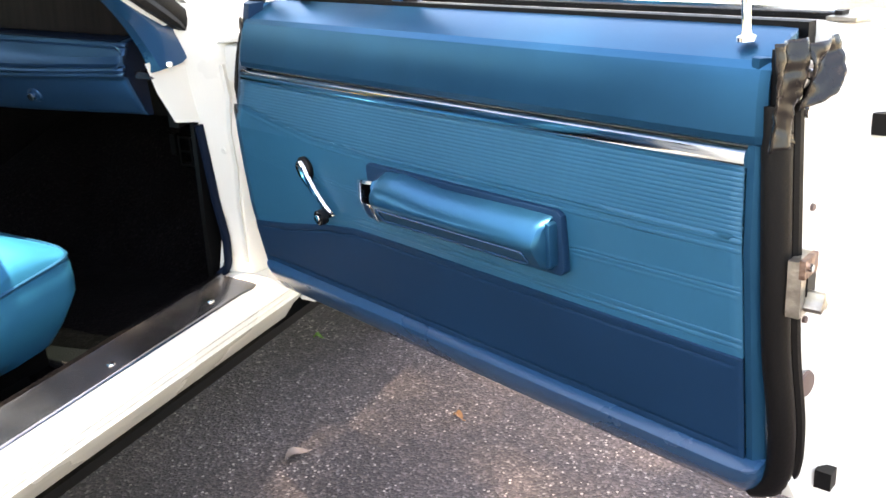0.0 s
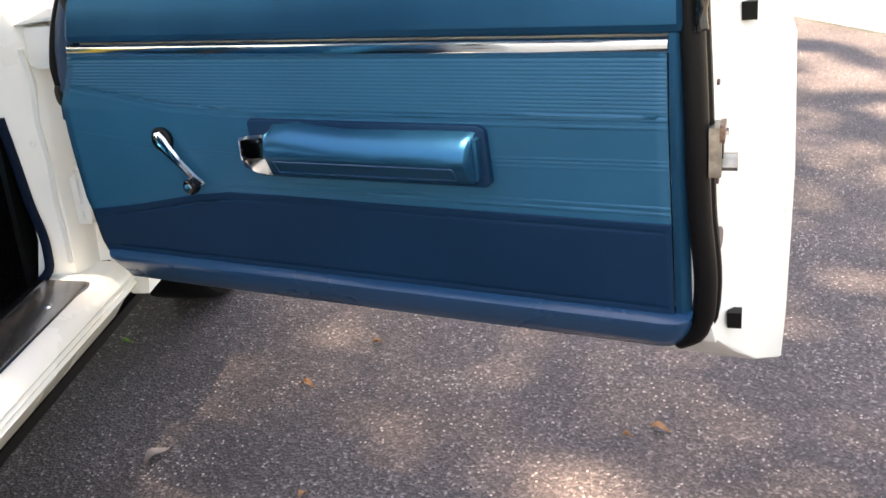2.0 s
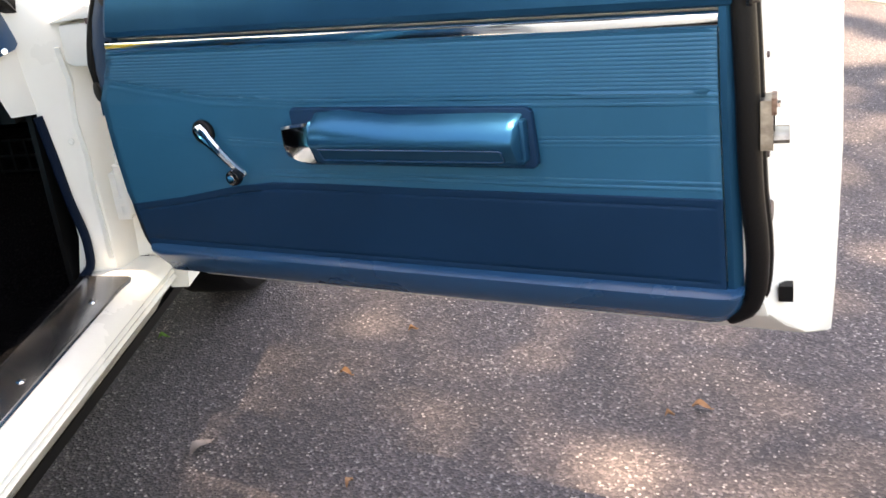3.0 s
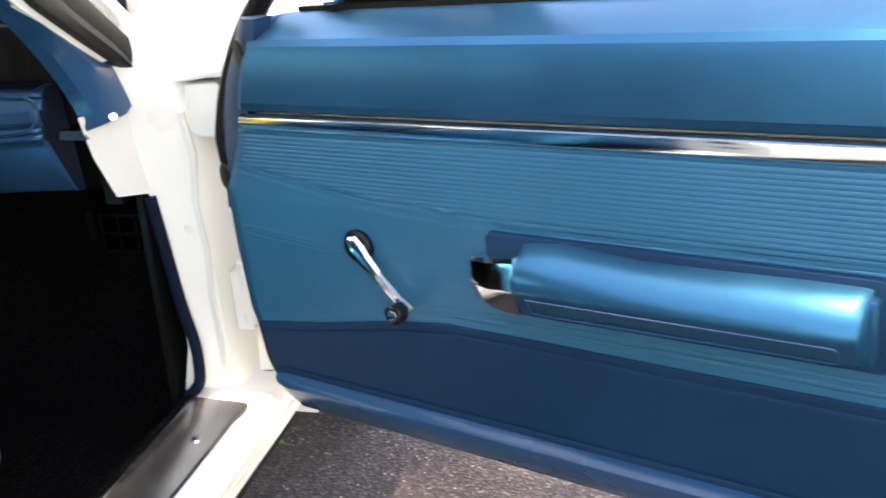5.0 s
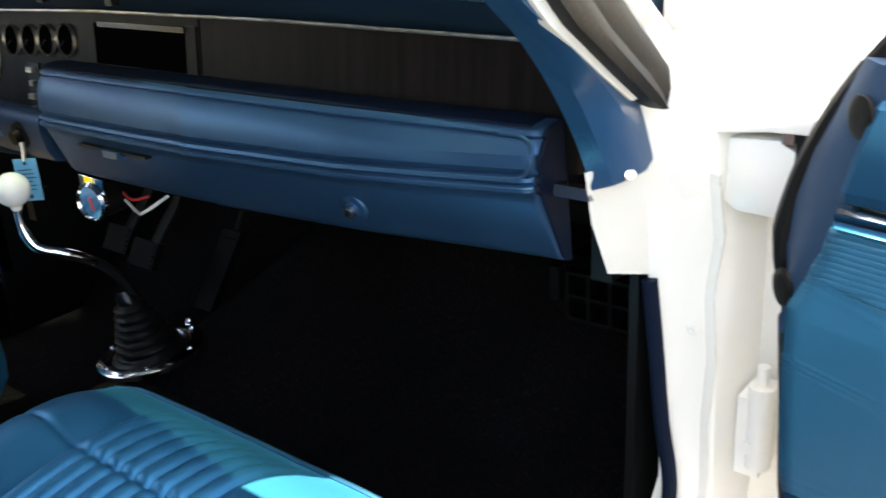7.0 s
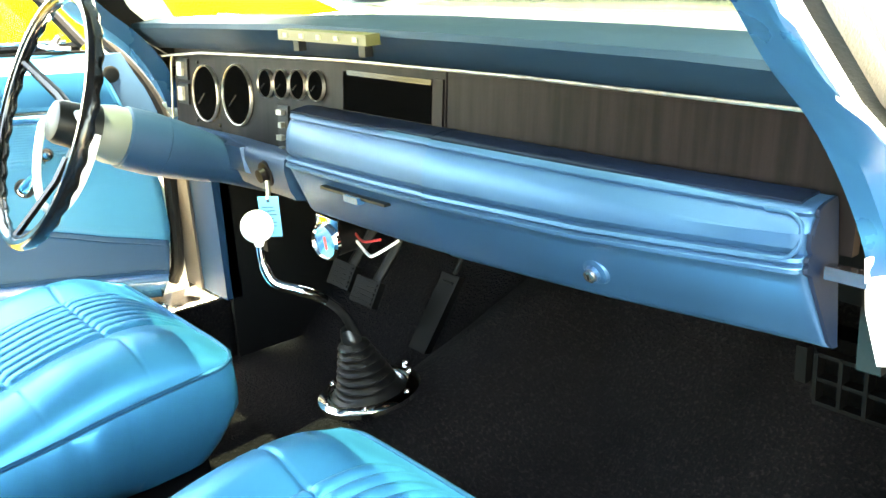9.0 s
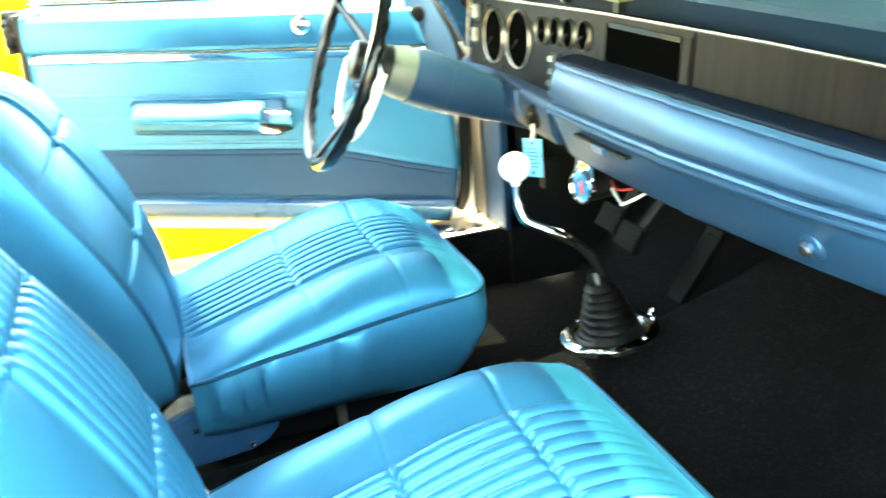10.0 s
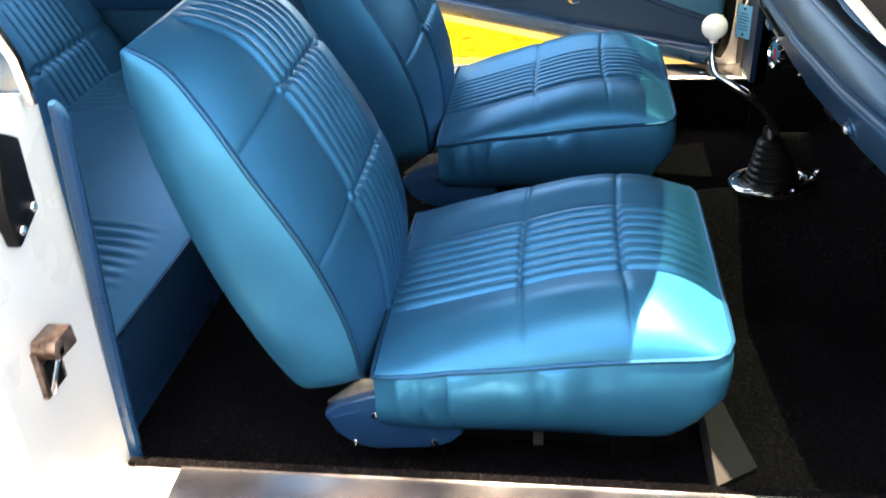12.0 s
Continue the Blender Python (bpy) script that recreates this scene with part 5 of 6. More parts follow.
ipanel(DL, 0.182, 0.775, 0.935, "instrument_panel", BRUSHED)
part("passenger_panel", loft([[(0.186, PY(0.80) + d, 0.80), (DR, -0.0685 + d, 0.80), (DR, -0.055 + d, 0.935), (0.186, PY(0.935) + d, 0.935)] for d in (0.0, 0.012)]), BRUSHED, dash)
part("bright_strip", tube([(DL, -0.124, 0.914), (-0.45, -0.126, 0.928), (0.0, -0.128, 0.941), (0.335, -0.110, 0.939), (0.690, -0.082, 0.929)], 0.0022, 8), STEEL, dash, "thin bright strip")
part("bright_strip", tube([(DL, PY(0.914) - 0.004, 0.914), (DL - 0.006, PY(0.90) - 0.004, 0.902), (DL - 0.012, PY(0.79) - 0.004, 0.79)], 0.002, 8), STEEL, dash)
part("panel_seam", tube([(0.184, PY(0.935) - 0.001, 0.934), (0.184, PY(0.86) - 0.001, 0.862)], 0.0010, 6), BRUSHED, dash)


def gauge(x, z, r, name="gauge"):
    y = PY(z)
    g = part(name, lathe([(r * 1.01, -0.002), (r * 1.01, 0.003), (r * 0.99, 0.0048), (r * 0.965, 0.004), (r * 0.955, 0.0)], 32), STEEL, dash, "round gauge with a bright bezel",
             m=Matrix.Translation((x, y - 0.001, z)) @ pose(0, 0, 0, 84.3))
    # dial lies flush; its near-black colour holds the shade of a deep well
    part("dial", lathe([(r * 0.96, 0.0), (r * 0.94, 0.0015), (0, 0.0016)], 24), DEEP_BLACK, g, m=pose(0, 0, 0.0005))
    nd = add_tube(bmesh.new(), [(0, 0, 0.004), (-r * 0.5, -r * 0.4, 0.004)], 0.001, 6)
    part("needle", nd, BLACK, g)
    return g


gauge(-0.489, 0.852, 0.0500)
gauge(-0.369, 0.859, 0.0515)
for x in (-0.270, -0.219, -0.170, -0.117):
    gauge(x, 0.886 + (x + 0.27) * 0.05, 0.0228)
for z in (0.890, 0.845):
    ipanel(-0.600, -0.558, z - 0.019, z + 0.019, "switch_plate", BLACK, -0.004)
    ipanel(-0.594, -0.574, z - 0.012, z + 0.013, "switch", STEEL, -0.009)
for k, z in enumerate((0.846, 0.826, 0.806, 0.788)):
    ipanel(-0.226 + 0.006 * (k % 2), -0.210, z - 0.004, z + 0.004, "heater_lever", STEEL, -0.010)
ipanel(-0.232, -0.200, 0.780, 0.856, "heater_plate", BLACK, -0.003)
ipanel(-0.34, -0.25, 0.778, 0.786, "slot", BLACK, -0.003, r=0)
# flat black plate; the radio recess and its shade are only colour
ipanel(-0.045, 0.155, 0.866, 0.920, "recess_shade_plate", DEEP_BLACK, -0.002, 0.008)
ipanel(-0.030, 0.160, 0.916, 0.923, "radio_edge", GLOSS_BLACK, -0.006)
ipanel(0.160, 0.180, 0.864, 0.924, "radio_side", BRUSHED, -0.003)
for x, z in ((-0.52, 0.905), (-0.53, 0.80), (-0.36, 0.905), (-0.44, 0.80)):
    part("panel_screw", screw_head(0.003, 0.002), BLACK, dash, m=Matrix.Translation((x, PY(z) - 0.001, z)) @ pose(0, 0, 0, 90))

# padded knee roll: driver half and glove box half, with a bead between the two levels
def roll_ring(x, dy=0.0, q=1.0, tip=0.0):
    """The roll in section: top ledge, thin bead, leaning pad, double bead, lower face sloping back."""
    zt = lerp_table(x, [(-0.16, 0.864), (0.2, 0.8640), (0.48, 0.8595), (0.71, 0.855)])
    zb = lerp_table(x, [(-0.16, 0.790), (0.2, 0.790), (0.48, 0.793), (0.71, 0.803)])
    zl = lerp_table(x, [(-0.16, 0.702), (0.26, 0.704), (0.45, 0.708), (0.66, 0.713), (0.73, 0.713)])
    sec = [(-0.085, zt - 0.005), (-0.118, zt), (-0.138, zt - 0.002), (-0.146, zt - 0.004), (-0.1505, zt - 0.006), (-0.1525, zt - 0.010), (-0.1500, zt - 0.0135), (-0.1545, zt - 0.018),
           (-0.1605, zt - 0.030), (-0.1640, zb + 0.028), (-0.1650, zb + 0.015), (-0.1600, zb + 0.0085), (-0.1665, zb + 0.006), (-0.1680, zb + 0.0025), (-0.1645, zb - 0.0005),
           (-0.1690, zb - 0.0035), (-0.1690, zb - 0.0075), (-0.1610, zb - 0.012), (-0.1570, zb - 0.022), (-0.1320, zl + 0.008), (-0.1250, zl + 0.001), (-0.1150, zl), (-0.085, zl + 0.008)]
    back = lerp_table(x, [(0.10, -0.085), (0.45, -0.098), (0.70, -0.116)])
    sec = [(min(y, back), z) for y, z in sec]
    dy += lerp_table(x, [(0.10, 0.0), (0.45, 0.018), (0.70, 0.044)])
    return [(x + tip * min(1, max(0, (zb - z) / (zb - zl))), back + (y - back) * q + dy, z) for y, z in sec]


# roll and glove box door are lightened for light from the door opening
part("knee_roll", loft([roll_ring(-0.140, 0, 0.45), roll_ring(-0.136, 0, 0.8), roll_ring(-0.126, 0, 0.95), roll_ring(-0.108, 0, 1.0), roll_ring(0.0, -0.001), roll_ring(0.12, -0.002), roll_ring(0.203, -0.003)]), DASH_HALF_LIT, dash, "padded blue vinyl roll", 40)
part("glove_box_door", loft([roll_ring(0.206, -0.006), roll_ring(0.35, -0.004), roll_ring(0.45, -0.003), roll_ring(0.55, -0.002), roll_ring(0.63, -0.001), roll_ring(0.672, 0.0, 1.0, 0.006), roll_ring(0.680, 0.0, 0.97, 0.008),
                             roll_ring(0.684, 0.0, 0.90, 0.009), roll_ring(0.686, 0.0, 0.70, 0.009)]), DASH_LIT, dash, "padded blue glove box door with a round lock", 40)
# thin cap over the end face; its shade is in the colour
part("glove_box_end", loft([roll_ring(0.6855, 0.0, 0.90, 0.009), roll_ring(0.6885, 0.0, 0.86, 0.009)]), SHADED_NAVY, dash, "blue end face darkened for shade")
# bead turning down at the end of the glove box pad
part("pad_bead", tube(curve_points([(0.642, -0.1145, 0.8455), (0.668, -0.1120, 0.8435), (0.678, -0.1140, 0.836), (0.680, -0.1180, 0.826), (0.679, -0.1210, 0.816), (0.672, -0.1240, 0.808), (0.652, -0.1275, 0.8045)], 22), 0.0023, 8), DASH_LIT, dash)
# top ledge of the roll, darkened to hold the overhang's shade
for xs in (((-0.126, 0), (0.0, -0.001), (0.203, -0.003)), ((0.206, -0.006), (0.35, -0.004), (0.45, -0.003), (0.55, -0.002), (0.672, 0.0))):
    rings = []
    for x, dy in xs:
        lip = roll_ring(x, dy)[:4]
        rings.append([(a, b, c + 0.0025) for a, b, c in lip] + [(a, b, c - 0.003) for a, b, c in reversed(lip)])
    part("roll_ledge", loft(rings), SHADED_NAVY, dash, "blue ledge darkened for shade")
lock = part("glove_box_lock", lathe([(0.018, 0), (0.016, 0.004), (0.010, 0.006), (0.009, 0.010), (0.0, 0.011)], 20), DASH_LIT, dash, "round blue lock with a chrome barrel", m=Matrix.Translation((0.454, -0.127, 0.745)) @ pose(0, 0, 0, 110))
part("lock_barrel", lathe([(0.008, 0.008), (0.0075, 0.014), (0.0, 0.0145)], 16), ALUMINIUM, lock)
part("key_slot", box(-0.0012, 0.0012, -0.004, 0.004, 0.0145, 0.0152), BLACK, lock)
# lower blue rail under the instruments
LOW = [(-0.105, 0.790), (-0.122, 0.789), (-0.132, 0.782), (-0.134, 0.765), (-0.128, 0.735), (-0.118, 0.716), (-0.100, 0.712), (-0.085, 0.72), (-0.085, 0.785)]
part("lower_rail", loft([[(x, y + dy, z + dz) for y, z in LOW] for x, dy, dz in ((DL - 0.06, 0.02, 0.0), (-0.45, 0.004, 0.0), (-0.30, -0.012, 0.0), (-0.16, -0.016, 0.0))]), DASH, dash, "blue painted lower rail", 50)
part("ignition_switch", lathe([(0.022, -0.004), (0.020, 0.003), (0.012, 0.004), (0.011, 0.014), (0, 0.015)], 20), BRUSHED, dash, m=Matrix.Translation((-0.225, -0.146, 0.752)) @ pose(0, 0, 0, 100))
part("ashtray_slot", box(-0.03, 0.125, -0.171, -0.160, 0.764, 0.768, 0.001), BLACK, dash, m=pose(0, 0.004, 0))
part("ashtray_pull", box(0.037, 0.070, -0.172, -0.160, 0.758, 0.767, 0.003), PAINT_BLUE, dash)
# passenger end: solid black block standing for the cavity's shade, and bright bracket
part("cavity_shade_block", box(0.700, 0.724, -0.040, 0.06, 0.68, 0.93, 0.004), BLACK, dash)
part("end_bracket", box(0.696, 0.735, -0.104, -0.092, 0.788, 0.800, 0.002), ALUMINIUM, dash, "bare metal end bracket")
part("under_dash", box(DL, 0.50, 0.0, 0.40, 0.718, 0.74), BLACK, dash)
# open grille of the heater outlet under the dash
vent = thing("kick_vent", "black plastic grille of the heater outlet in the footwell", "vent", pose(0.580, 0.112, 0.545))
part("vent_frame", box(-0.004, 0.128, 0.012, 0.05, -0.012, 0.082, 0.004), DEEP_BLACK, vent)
for k in range(5):
    x = 0.0005 + 0.0305 * k
    part("slat", box(x - 0.0025, x + 0.0025, -0.006, 0.016, 0.004 - 0.0022 * k, 0.064, 0.001), VENT_GREY, vent)
for k in range(3):
    part("crossbar", box(-0.002, 0.126, -0.004, 0.014, -0.002 + 0.031 * k, 0.003 + 0.031 * k, 0.001), VENT_GREY, vent)
part("vent_tab", box(-0.026, -0.012, -0.004, 0.010, 0.020, 0.066, 0.002), VENT_GREY, vent)

# lamp bar on the dash top
bar = thing("dash_light_bar", "small pale light bar on feet on the dash", "light bar", pose(0.005, -0.155, 0.976))
part("bar_body", box(-0.108, 0.108, -0.011, 0.011, -0.007, 0.007, 0.002), LAMP_CASE, bar, "pale green-white bar")
for k in range(5):
    part("lamp", box(-0.092 + 0.043 * k, -0.082 + 0.043 * k, -0.0130, -0.010, -0.003, 0.003, 0.001), LAMP_LENS, bar)
for x in (-0.07, 0.09):
    part("foot", box(x - 0.007, x + 0.007, -0.006, 0.006, -0.022, -0.006, 0.002), BLACK, bar)

# ---- steering wheel and column ----
axis = Vector((0.02, 0.91, -0.39)).normalized()
side_v = Vector((1, 0, 0))
side_v = (side_v - axis * side_v.dot(axis)).normalized()
up_v = side_v.cross(axis).normalized()
WC = Vector((-0.385, -0.406, 0.862))
wheel_m = Matrix.Translation(WC) @ Matrix((side_v, up_v, -axis)).transposed().to_4x4()
sw = thing("steering_wheel", "thin black steering wheel with three chrome spokes", "steering wheel", wheel_m)
R, RIM_Z = 0.192, 0.018
rim = bmesh.new()
rings = []
for k in range(192):
    a = 2 * math.pi * k / 192
    rr = 0.0105
    grip = 0.0016 * math.cos(32 * a)
    c, s = math.cos(a), math.sin(a)
    rings.append([((R + (rr + grip * max(0, -math.sin(q))) * math.cos(q)) * c, (R + rr * math.cos(q)) * s, RIM_Z + (rr * 1.1 + grip * (math.sin(q) < 0)) * math.sin(q)) for q in [2 * math.pi * i / 10 for i in range(10)]])
add_loft(rim, rings + [rings[0]], caps=False)
bmesh.ops.remove_doubles(rim, verts=rim.verts, dist=1e-6)
part("rim", rim, GLOSS_BLACK, sw, "glossy black finger-grip rim")
part("rim_insert", add_tube(bmesh.new(), [((R - 0.008) * math.cos(2 * math.pi * k / 64), (R - 0.008) * math.sin(2 * math.pi * k / 64), RIM_Z + 0.004) for k in range(64)], 0.0042, 8, loop=True), GLOSS_BLACK, sw)
for a in (-90, 25, 155):
    c, s = math.cos(radians(a)), math.sin(radians(a))
    sp = part("spoke", loft([[(c * r - s * w, s * r + c * w, z) for w, z in ((-hw, z0), (0, z0 + 0.004), (hw, z0), (0, z0 - 0.003))] for r, hw, z0 in ((0.03, 0.014, -0.035), (0.09, 0.011, -0.024), (0.15, 0.009, 0.001), (0.188, 0.008, 0.016))]), BLACK, sw, "black spoke with a bright face")
    part("spoke_face", loft([[(c * r - s * w, s * r + c * w, z + 0.005) for w, z in ((-hw, z0), (0, z0 + 0.003), (hw, z0), (0, z0 - 0.001))] for r, hw, z0 in ((0.05, 0.008, -0.031), (0.09, 0.007, -0.023), (0.15, 0.006, 0.002), (0.182, 0.005, 0.016))]), GLOSS_BLACK, sp)
part("horn_ring", add_tube(bmesh.new(), [(0.125 * math.cos(radians(a)), 0.125 * math.sin(radians(a)) - 0.01, -0.020) for a in range(180, 365, 8)], 0.0085, 10, 0.8), BALL, sw, "pale horn ring")
for q in (-1, 1):
    part("horn_arm", tube([(q * 0.125, -0.01, -0.02), (q * 0.03, 0.02, -0.02)], 0.006, 8), BALL, sw)
part("hub", lathe([(0.040, -0.070), (0.042, -0.055), (0.036, -0.040), (0.034, -0.004), (0.031, 0.004), (0.024, 0.007), (0, 0.008)], 28), BLACK, sw, "black hub with a horn cap")
part("hub_collar", lathe([(0.046, -0.105), (0.047, -0.085), (0.041, -0.058), (0.036, -0.058), (0.03, -0.09)], 28), COLLAR, sw, "pale grey-green tapered collar")

col = thing("steering_column", "blue steering column shroud running into the dash", "steering column", pose(0, 0, 0))


def col_ring(d, r, q=1.0):
    p = WC + axis * d
    return [tuple(p + side_v * (r * math.cos(a)) + up_v * (r * q * math.sin(a))) for a in [2 * math.pi * i / 24 for i in range(24)]]


part("upper_shroud", loft([col_ring(0.100, 0.044), col_ring(0.104, 0.050), col_ring(0.15, 0.051), col_ring(0.168, 0.050)]), DASH, col)
part("lower_shroud", loft([col_ring(0.1685, 0.050), col_ring(0.20, 0.048), col_ring(0.25, 0.042), col_ring(0.29, 0.036), col_ring(0.42, 0.034)]), DASH, col)
part("column_cover", loft([[(-0.46, -0.150, 0.785), (-0.30, -0.150, 0.785), (-0.29, -0.150, 0.745), (-0.47, -0.150, 0.745)], [(-0.47, -0.09, 0.79), (-0.27, -0.09, 0.79), (-0.26, -0.09, 0.72), (-0.48, -0.09, 0.72)]]), DASH, col)
part("stalk", tube([tuple(WC + axis * 0.12 + side_v * -0.05), tuple(WC + axis * 0.08 + side_v * -0.16 + up_v * 0.03)], [0.004, 0.005], 8), CHROME, col)

# ---- gear lever ----
lever = thing("gear_lever", "chrome gear lever with a white ball knob", "gear lever", pose(0, 0, 0))
stick = curve_points([(-0.078, -0.100, 0.50), (-0.074, -0.122, 0.545), (-0.070, -0.165, 0.588), (-0.078, -0.196, 0.606), (-0.098, -0.224, 0.622), (-0.108, -0.231, 0.650), (-0.110, -0.232, 0.690)], 40)
part("lever_lower", tube(stick[:17], 0.0085, 10, 0.6), BLACK, lever, "black lower lever")
part("lever_upper", tube(stick[15:], [0.0085] * 8 + [0.0075] * 10 + [0.0055] * 7, 12), CHROME, lever, "bent chrome lever")
part("ball_knob", lathe([(0.006, -0.030), (0.008, -0.025)] + [(0.0245 * math.cos(radians(a)), 0.0245 * math.sin(radians(a))) for a in range(-70, 91, 8)], 32), BALL, lever, "white ball knob", m=pose(-0.110, -0.232, 0.707))
lean = Matrix.Translation((-0.058, -0.098, 0.412)) @ pose(0, 0, 0, 6, -4, 0)
part("boot_ring", lathe([(0.084, -0.006), (0.084, 0.001), (0.080, 0.004), (0.066, 0.005), (0.064, 0.001)], 40), CHROME, lever, "polished boot ring", m=lean)
prof = [(0.064, 0.0)]
for k in range(7):
    r = 0.052 - 0.0046 * k
    prof += [(r + 0.002, 0.004 + 0.0118 * k), (r, 0.0075 + 0.0118 * k), (r - 0.009, 0.0110 + 0.0118 * k), (r - 0.008, 0.0135 + 0.0118 * k)]
prof += [(0.016, 0.090), (0.012, 0.104), (0.0, 0.105)]
boot = lathe(prof, 36)
for v in boot.verts:
    v.co.x -= 0.22 * v.co.z
part("boot", boot, BOOT, lever, "black rubber bellows boot", m=lean)
for a in (20, 80, 140, 200, 260, 320):
    part("ring_screw", screw_head(0.005, 0.003), CHROME, lever, m=lean @ pose(0.074 * math.cos(radians(a)), 0.074 * math.sin(radians(a)), 0.004))
tagged(part("carpet_screw", screw_head(0.006, 0.005), CHROME, None, m=pose(-0.077, -0.009, 0.421)), "bright screw in the black carpet", "screw")

# ---- key and tag ----
key = thing("key_tag", "light blue paper tag hanging from the ignition key", "key tag", pose(-0.200, -0.162, 0.722, 0, 0, 42))
part("tag", prism([(-0.017, -0.066), (0.017, -0.066), (0.017, 0.0), (-0.017, 0.0)], "y", -0.0008, 0.0008, 0.0003), TAG, key, "light blue tag")
for z in (-0.007, -0.059):
    part("hole", lathe([(0.003, -0.0012), (0.003, 0.0012)], 12), INK, key, m=Matrix.Translation((0, 0, z)) @ pose(0, 0, 0, 90))
for k, (a, b) in enumerate(((-0.012, 0.008), (-0.013, 0.010), (-0.011, 0.012), (-0.012, 0.006), (-0.013, 0.011), (-0.010, 0.010))):
    part("printed_line", box(a, b, -0.0014, -0.0007, -0.018 - 0.0062 * k, -0.0165 - 0.0062 * k), INK, key)
part("key", tube([(0.0, 0.0, -0.004), (0.001, 0.004, 0.010), (0.0, 0.006, 0.024)], 0.004, 8, 0.4), STEEL, key, "brass-coloured key")

# ---- tachometer under the dash ----
tach = thing("auxiliary_gauge", "chrome gauge in a bright bracket under the dash", "gauge", Matrix.Translation((-0.125, -0.108, 0.650)) @ pose(0, 0, 0, 0, 6, 8))
part("bracket", prism([(-0.026, 0.040), (0.026, 0.040), (0.026, -0.004), (0.018, -0.022), (-0.018, -0.022), (-0.026, -0.004)], "y", 0.0, 0.004, 0.002), CHROME, tach, "bright steel bracket")
part("bezel", lathe([(0.030, -0.004), (0.031, 0.004), (0.027, 0.008), (0.025, 0.004)], 32), CHROME, tach, m=pose(0, 0, 0, 90))
part("dial", lathe([(0.0255, 0.0), (0.0255, 0.003), (0, 0.0031)], 28), DIAL, tach, "white dial", m=pose(0, 0, 0, 90))
part("needle", tube([(0.004, -0.005, -0.012), (-0.002, -0.005, 0.008)], 0.0013, 6), RED, tach, "red needle")
part("case", lathe([(0.027, -0.05), (0.028, -0.002)], 24), BLACK, tach, m=pose(0, 0, 0, 90))
part("wire", tube(curve_points([(0.02, 0.04, 0.0), (0.06, 0.03, -0.012), (0.10, 0.01, 0.004), (0.13, 0.03, 0.03)], 16), 0.0025, 6), DIAL, tach, "pale wire")
part("wire", tube(curve_points([(0.02, 0.04, 0.01), (0.05, 0.03, 0.006), (0.09, 0.03, 0.02)], 10), 0.0022, 6), RED, tach, "red wire")

# ---- pedals ----
PEDAL = material("worn_black_rubber", (0.0018, 0.0017, 0.0017), 0.60, vary=0.3, spec=0.08)


def pedal(x, y, z, w, h, name, label):
    ob = thing(name, label, "pedal", Matrix.Translation((x, y, z)) @ pose(0, 0, 0, -30), "pedals")
    part("pad", box(-w / 2, w / 2, -0.008, 0.006, -h / 2, h / 2, 0.005), PEDAL, ob)
    for k in range(5):
        zz = -h / 2 + h * (k + 0.7) / 5.4
        part("tread", box(-w / 2 + 0.005, w / 2 - 0.005, -0.0105, -0.007, zz - 0.002, zz + 0.002), PEDAL, ob)
    part("arm", tube([(0, 0.006, 0.0), (0, 0.03, 0.10), (0.0, 0.02, 0.28)], 0.009, 8, 0.5), BLACK, ob)
    return ob


pedal(-0.395, 0.085, 0.475, 0.075, 0.050, "clutch_pedal", "black rubber clutch pedal with ribbed pad")
pedal(-0.305, 0.077, 0.465, 0.075, 0.050, "brake_pedal", "black rubber brake pedal with ribbed pad")
gas = thing("accelerator_pedal", "long black rubber accelerator pedal", "pedal", pose(0, 0, 0), "pedals")
part("pad", loft([[(-0.255, 0.125, 0.352), (-0.205, 0.125, 0.352), (-0.205, 0.140, 0.348), (-0.255, 0.140, 0.348)], [(-0.222, 0.195, 0.494), (-0.172, 0.195, 0.494), (-0.172, 0.210, 0.490), (-0.222, 0.210, 0.490)]]), PEDAL, gas)
part("slot", box(-0.212, -0.184, 0.186, 0.192, 0.478, 0.482), BLACK, gas)
part("rod", tube([(-0.20, 0.20, 0.48), (-0.18, 0.26, 0.60)], 0.005, 8), BLACK, gas)
tagged(part("park_brake_lever", bevel(box(-0.60, -0.575, 0.02, 0.06, 0.50, 0.56), 0.004), BLACK, None), "black pedal under the driver's dash", "pedal")
tagged(part("latch_bracket", box(0.30, 0.345, -0.035, -0.02, 0.693, 0.706, 0.002), STEEL, None), "bare steel bracket under the dash", "bracket")

# ---- grey patch and belt hardware on the carpet ----
pad = bmesh.new()
pp = [(0.437, -0.248), (0.496, -0.291), (0.645, -0.290), (0.594, -0.216), (0.51, -0.234)]
add_loft(pad, [[(x, y, FLOOR_Z + z) for x, y in pp] for z in (0.004, 0.012)])
tagged(part("floor_patch", bevel(pad, 0.002), GREY_MAT, None), "grey speckled patch on the black carpet", "floor pad")
tagged(part("tunnel_rail", box(-0.06, 0.18, -0.80, -0.42, 0.30, 0.312, 0.003), BLACK, None), "black steel plate between the seats", "plate")
tagged(part("belt_buckle", bevel(box(-0.02, 0.02, -0.012, 0.012, -0.006, 0.006), 0.003), STEEL, None, m=pose(0.02, -0.79, 0.345, 0, 20, 30)), "small steel bracket beside the driver's seat", "bracket")

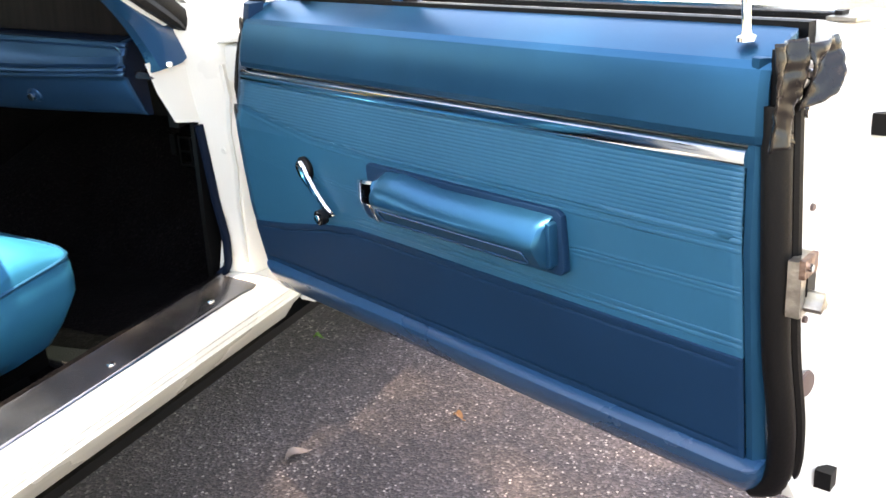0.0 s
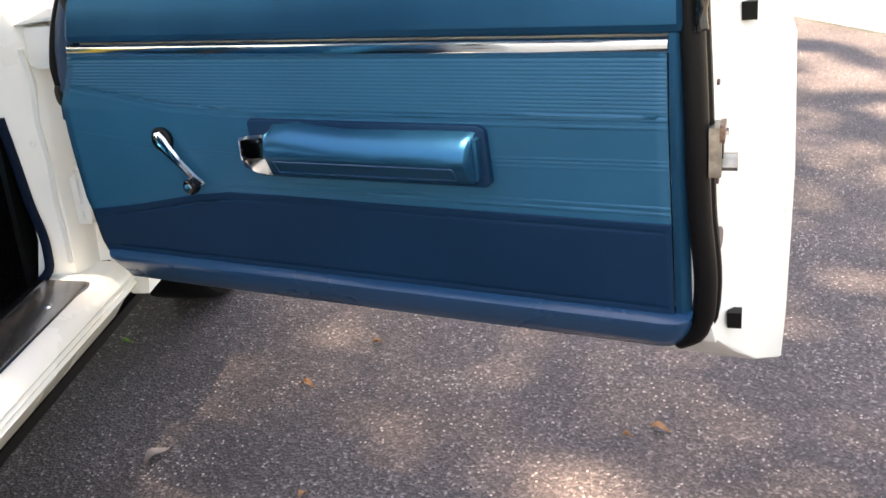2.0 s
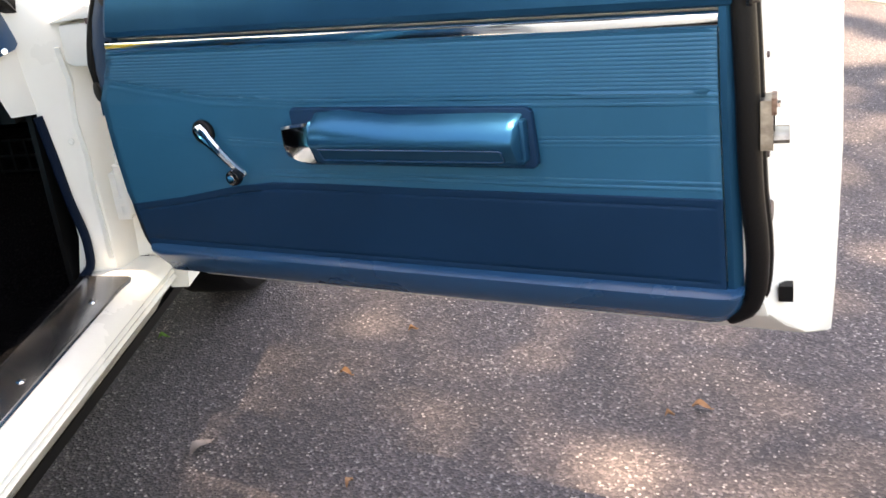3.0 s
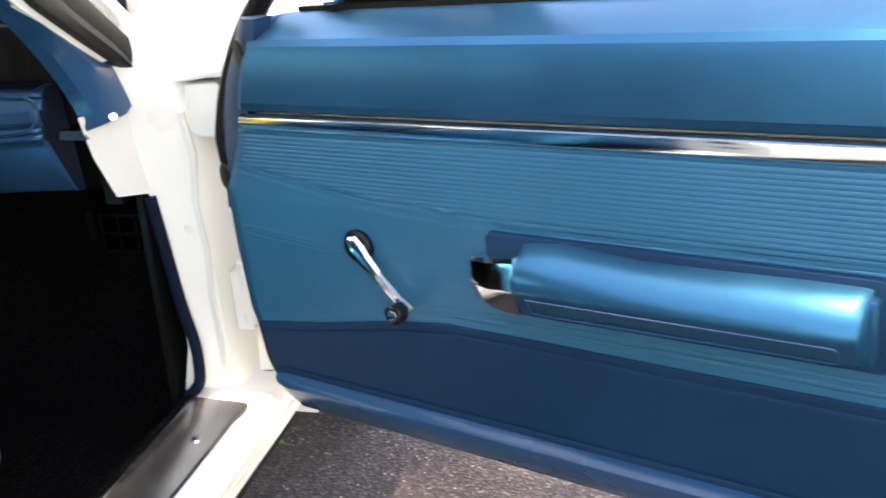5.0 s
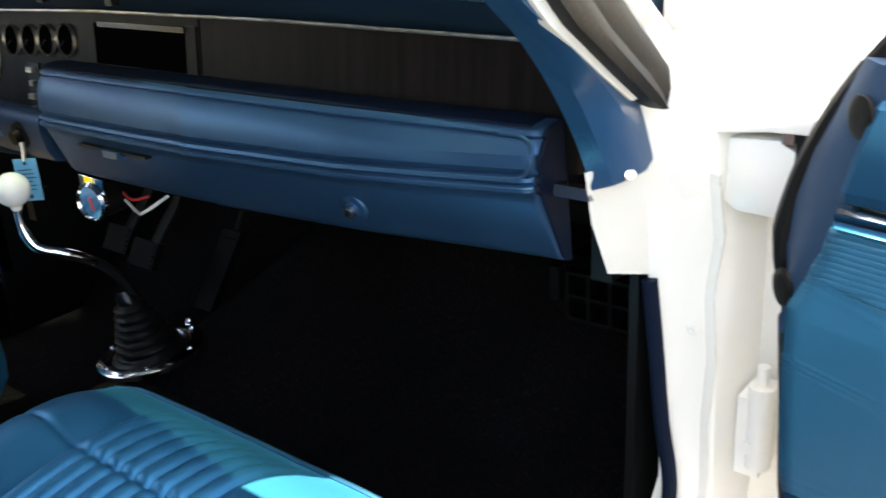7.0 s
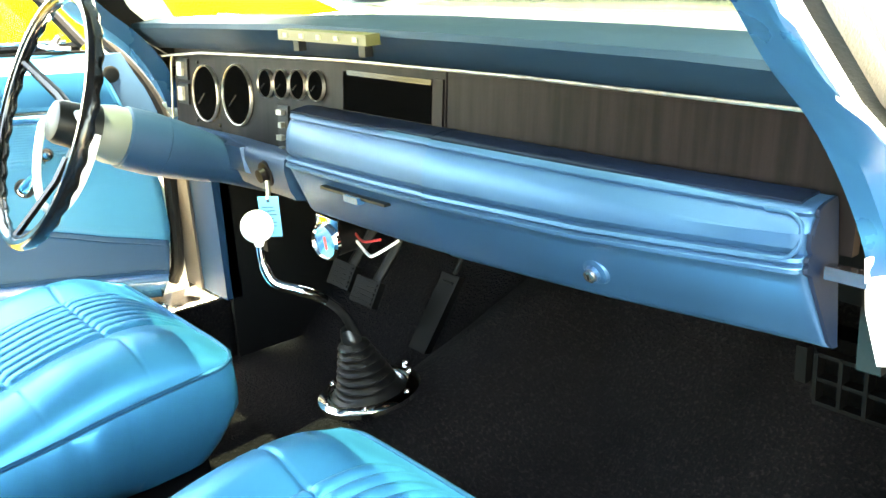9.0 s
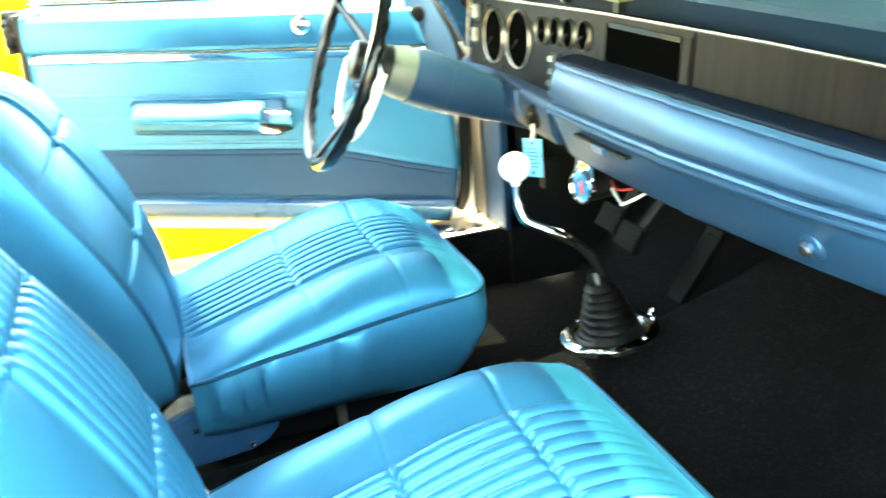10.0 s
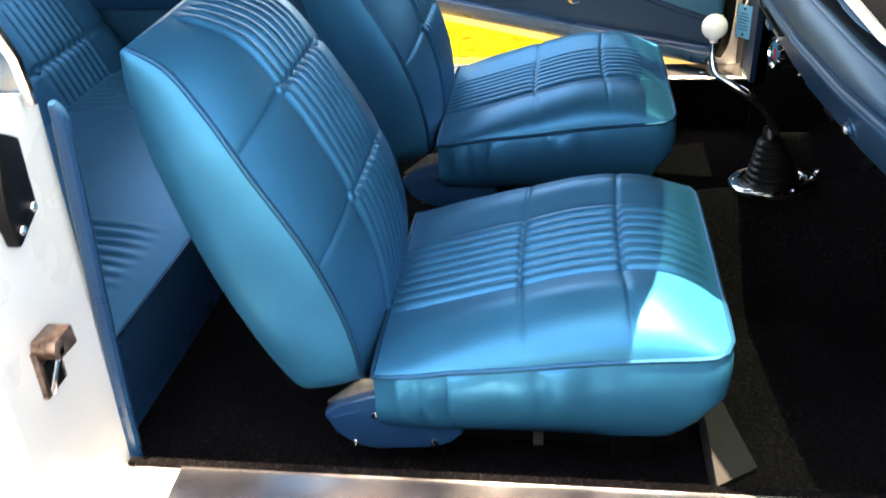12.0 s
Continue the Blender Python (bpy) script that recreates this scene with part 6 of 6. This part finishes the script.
# ---- leaves on the asphalt ----
def leaf(x, y, ln, turn, mat, label):
    ln *= 0.60
    bm = bmesh.new()
    rows = []
    for k in range(7):
        s = k / 6
        w = ln * 0.26 * math.sin(math.pi * min(1, s * 0.93 + 0.05)) ** 0.8
        bow = 0.012 * math.sin(math.pi * s) + 0.003 * math.sin(7 * s)
        rows.append([((s - 0.5) * ln, p * w, 0.003 + bow * (0.6 if p == 0 else 1.0) + q) for p, q in ((-1, 0.001), (0, 0), (1, 0.002), (0, -0.0015))])
    add_loft(bm, rows)
    add_tube(bm, [(0.48 * ln, 0, 0.004), (0.66 * ln, 0.004, 0.003)], 0.0012, 5)
    return tagged(part("leaf", bm, mat, None, "", 60, pose(x, y, 0.002, 0, 0, turn)), label, "leaf", "fallen leaves")


for x, y, ln, a, mt, lb in ((1.181, 0.203, 0.05, -25, LEAF_DRY, "dry tan leaf fallen on the asphalt"), (1.257, -0.176, 0.04, 70, LEAF_DRY, "dry tan leaf fallen on the asphalt"),
                            (1.925, 0.045, 0.06, -20, LEAF_DRY, "dry brown leaf fallen on the asphalt"), (2.224, -0.211, 0.05, 80, LEAF_DRY, "yellow leaf fallen on the asphalt"),
                            (0.69, 0.39, 0.04, 10, LEAF_GREEN, "small green leaf fallen on the asphalt"), (1.309, 0.391, 0.035, 20, LEAF_DRY, "small reddish leaf fallen on the asphalt"),
                            (0.935, -0.06, 0.085, 55, material("pale_leaf", (0.22, 0.17, 0.15), 0.8, vary=0.2, blotch=50), "pale curled leaf fallen on the asphalt"), (2.16, 0.45, 0.06, -30, LEAF_DRY, "dry brown leaf fallen on the asphalt"), (1.86, 0.02, 0.03, 10, LEAF_DRY, "dry brown leaf fallen on the asphalt")):
    leaf(x, y, ln, a, mt, lb)

# ---- the tree whose shade dapples the asphalt ----
def tree(m):
    ob = thing("tree", "broad leafy tree shading the parked car", "tree", m)
    trunk = [(0, 0, 0), (0.1, 0.05, 3.4), (0.05, 0.2, 7.2), (-0.2, 0.3, 11.0), (-0.3, 0.5, 14.0)]
    part("trunk", tube(curve_points(trunk, 14), [0.26 - 0.013 * k for k in range(14)], 12), BARK, ob)
    rnd = random.Random(7)
    limbs = bmesh.new()
    for k in range(9):
        a = rnd.uniform(0, 6.28)
        z0 = rnd.uniform(11.4, 13.4)
        ln = rnd.uniform(1.4, 2.4)
        end = (math.cos(a) * ln - 2.3, math.sin(a) * ln + 0.2, z0 + rnd.uniform(0.8, 1.5))
        mid = (end[0] * 0.5, end[1] * 0.5 + 0.2, z0 + 0.6)
        add_tube(limbs, curve_points([(-0.1, 0.3, z0), mid, end], 9), [0.07 - 0.007 * q for q in range(9)], 7)
    part("limbs", limbs, BARK, ob)
    vs, fs = [], []
    for k in range(24000):
        a, r = rnd.uniform(0, 6.28), 3.1 * math.sqrt(rnd.random())
        c = Vector((math.cos(a) * r - 3.1, math.sin(a) * r + 0.35, 14.0 + rnd.gauss(0, 0.5) + 0.8 * (1 - (r / 3.1) ** 2)))
        shade = noise.noise((c.x * 3.6, c.y * 3.6, 0.3)) + 0.5 * noise.noise((c.x * 1.1, c.y * 1.1, 5.3))
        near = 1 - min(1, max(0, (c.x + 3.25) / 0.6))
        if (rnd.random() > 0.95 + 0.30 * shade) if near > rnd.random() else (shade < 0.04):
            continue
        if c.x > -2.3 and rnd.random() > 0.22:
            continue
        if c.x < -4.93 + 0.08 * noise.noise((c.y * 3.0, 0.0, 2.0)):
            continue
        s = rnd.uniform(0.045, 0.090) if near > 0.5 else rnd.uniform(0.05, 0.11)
        u = Vector((rnd.gauss(0, 1), rnd.gauss(0, 1), rnd.gauss(0, 0.5))).normalized()
        w = u.cross(Vector((rnd.gauss(0, 0.5), rnd.gauss(0, 0.5), 1))).normalized()
        b = len(vs)
        vs += [tuple(c - u * s), tuple(c + w * s * 0.45), tuple(c + u * s), tuple(c - w * s * 0.45)]
        fs.append((b, b + 1, b + 2, b + 3))
    me = bpy.data.meshes.new("crown")
    me.from_pydata(vs, [], fs)
    me.update()
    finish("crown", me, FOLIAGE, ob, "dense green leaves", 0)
    return ob


tree(pose(5.465, 0.35, 0))
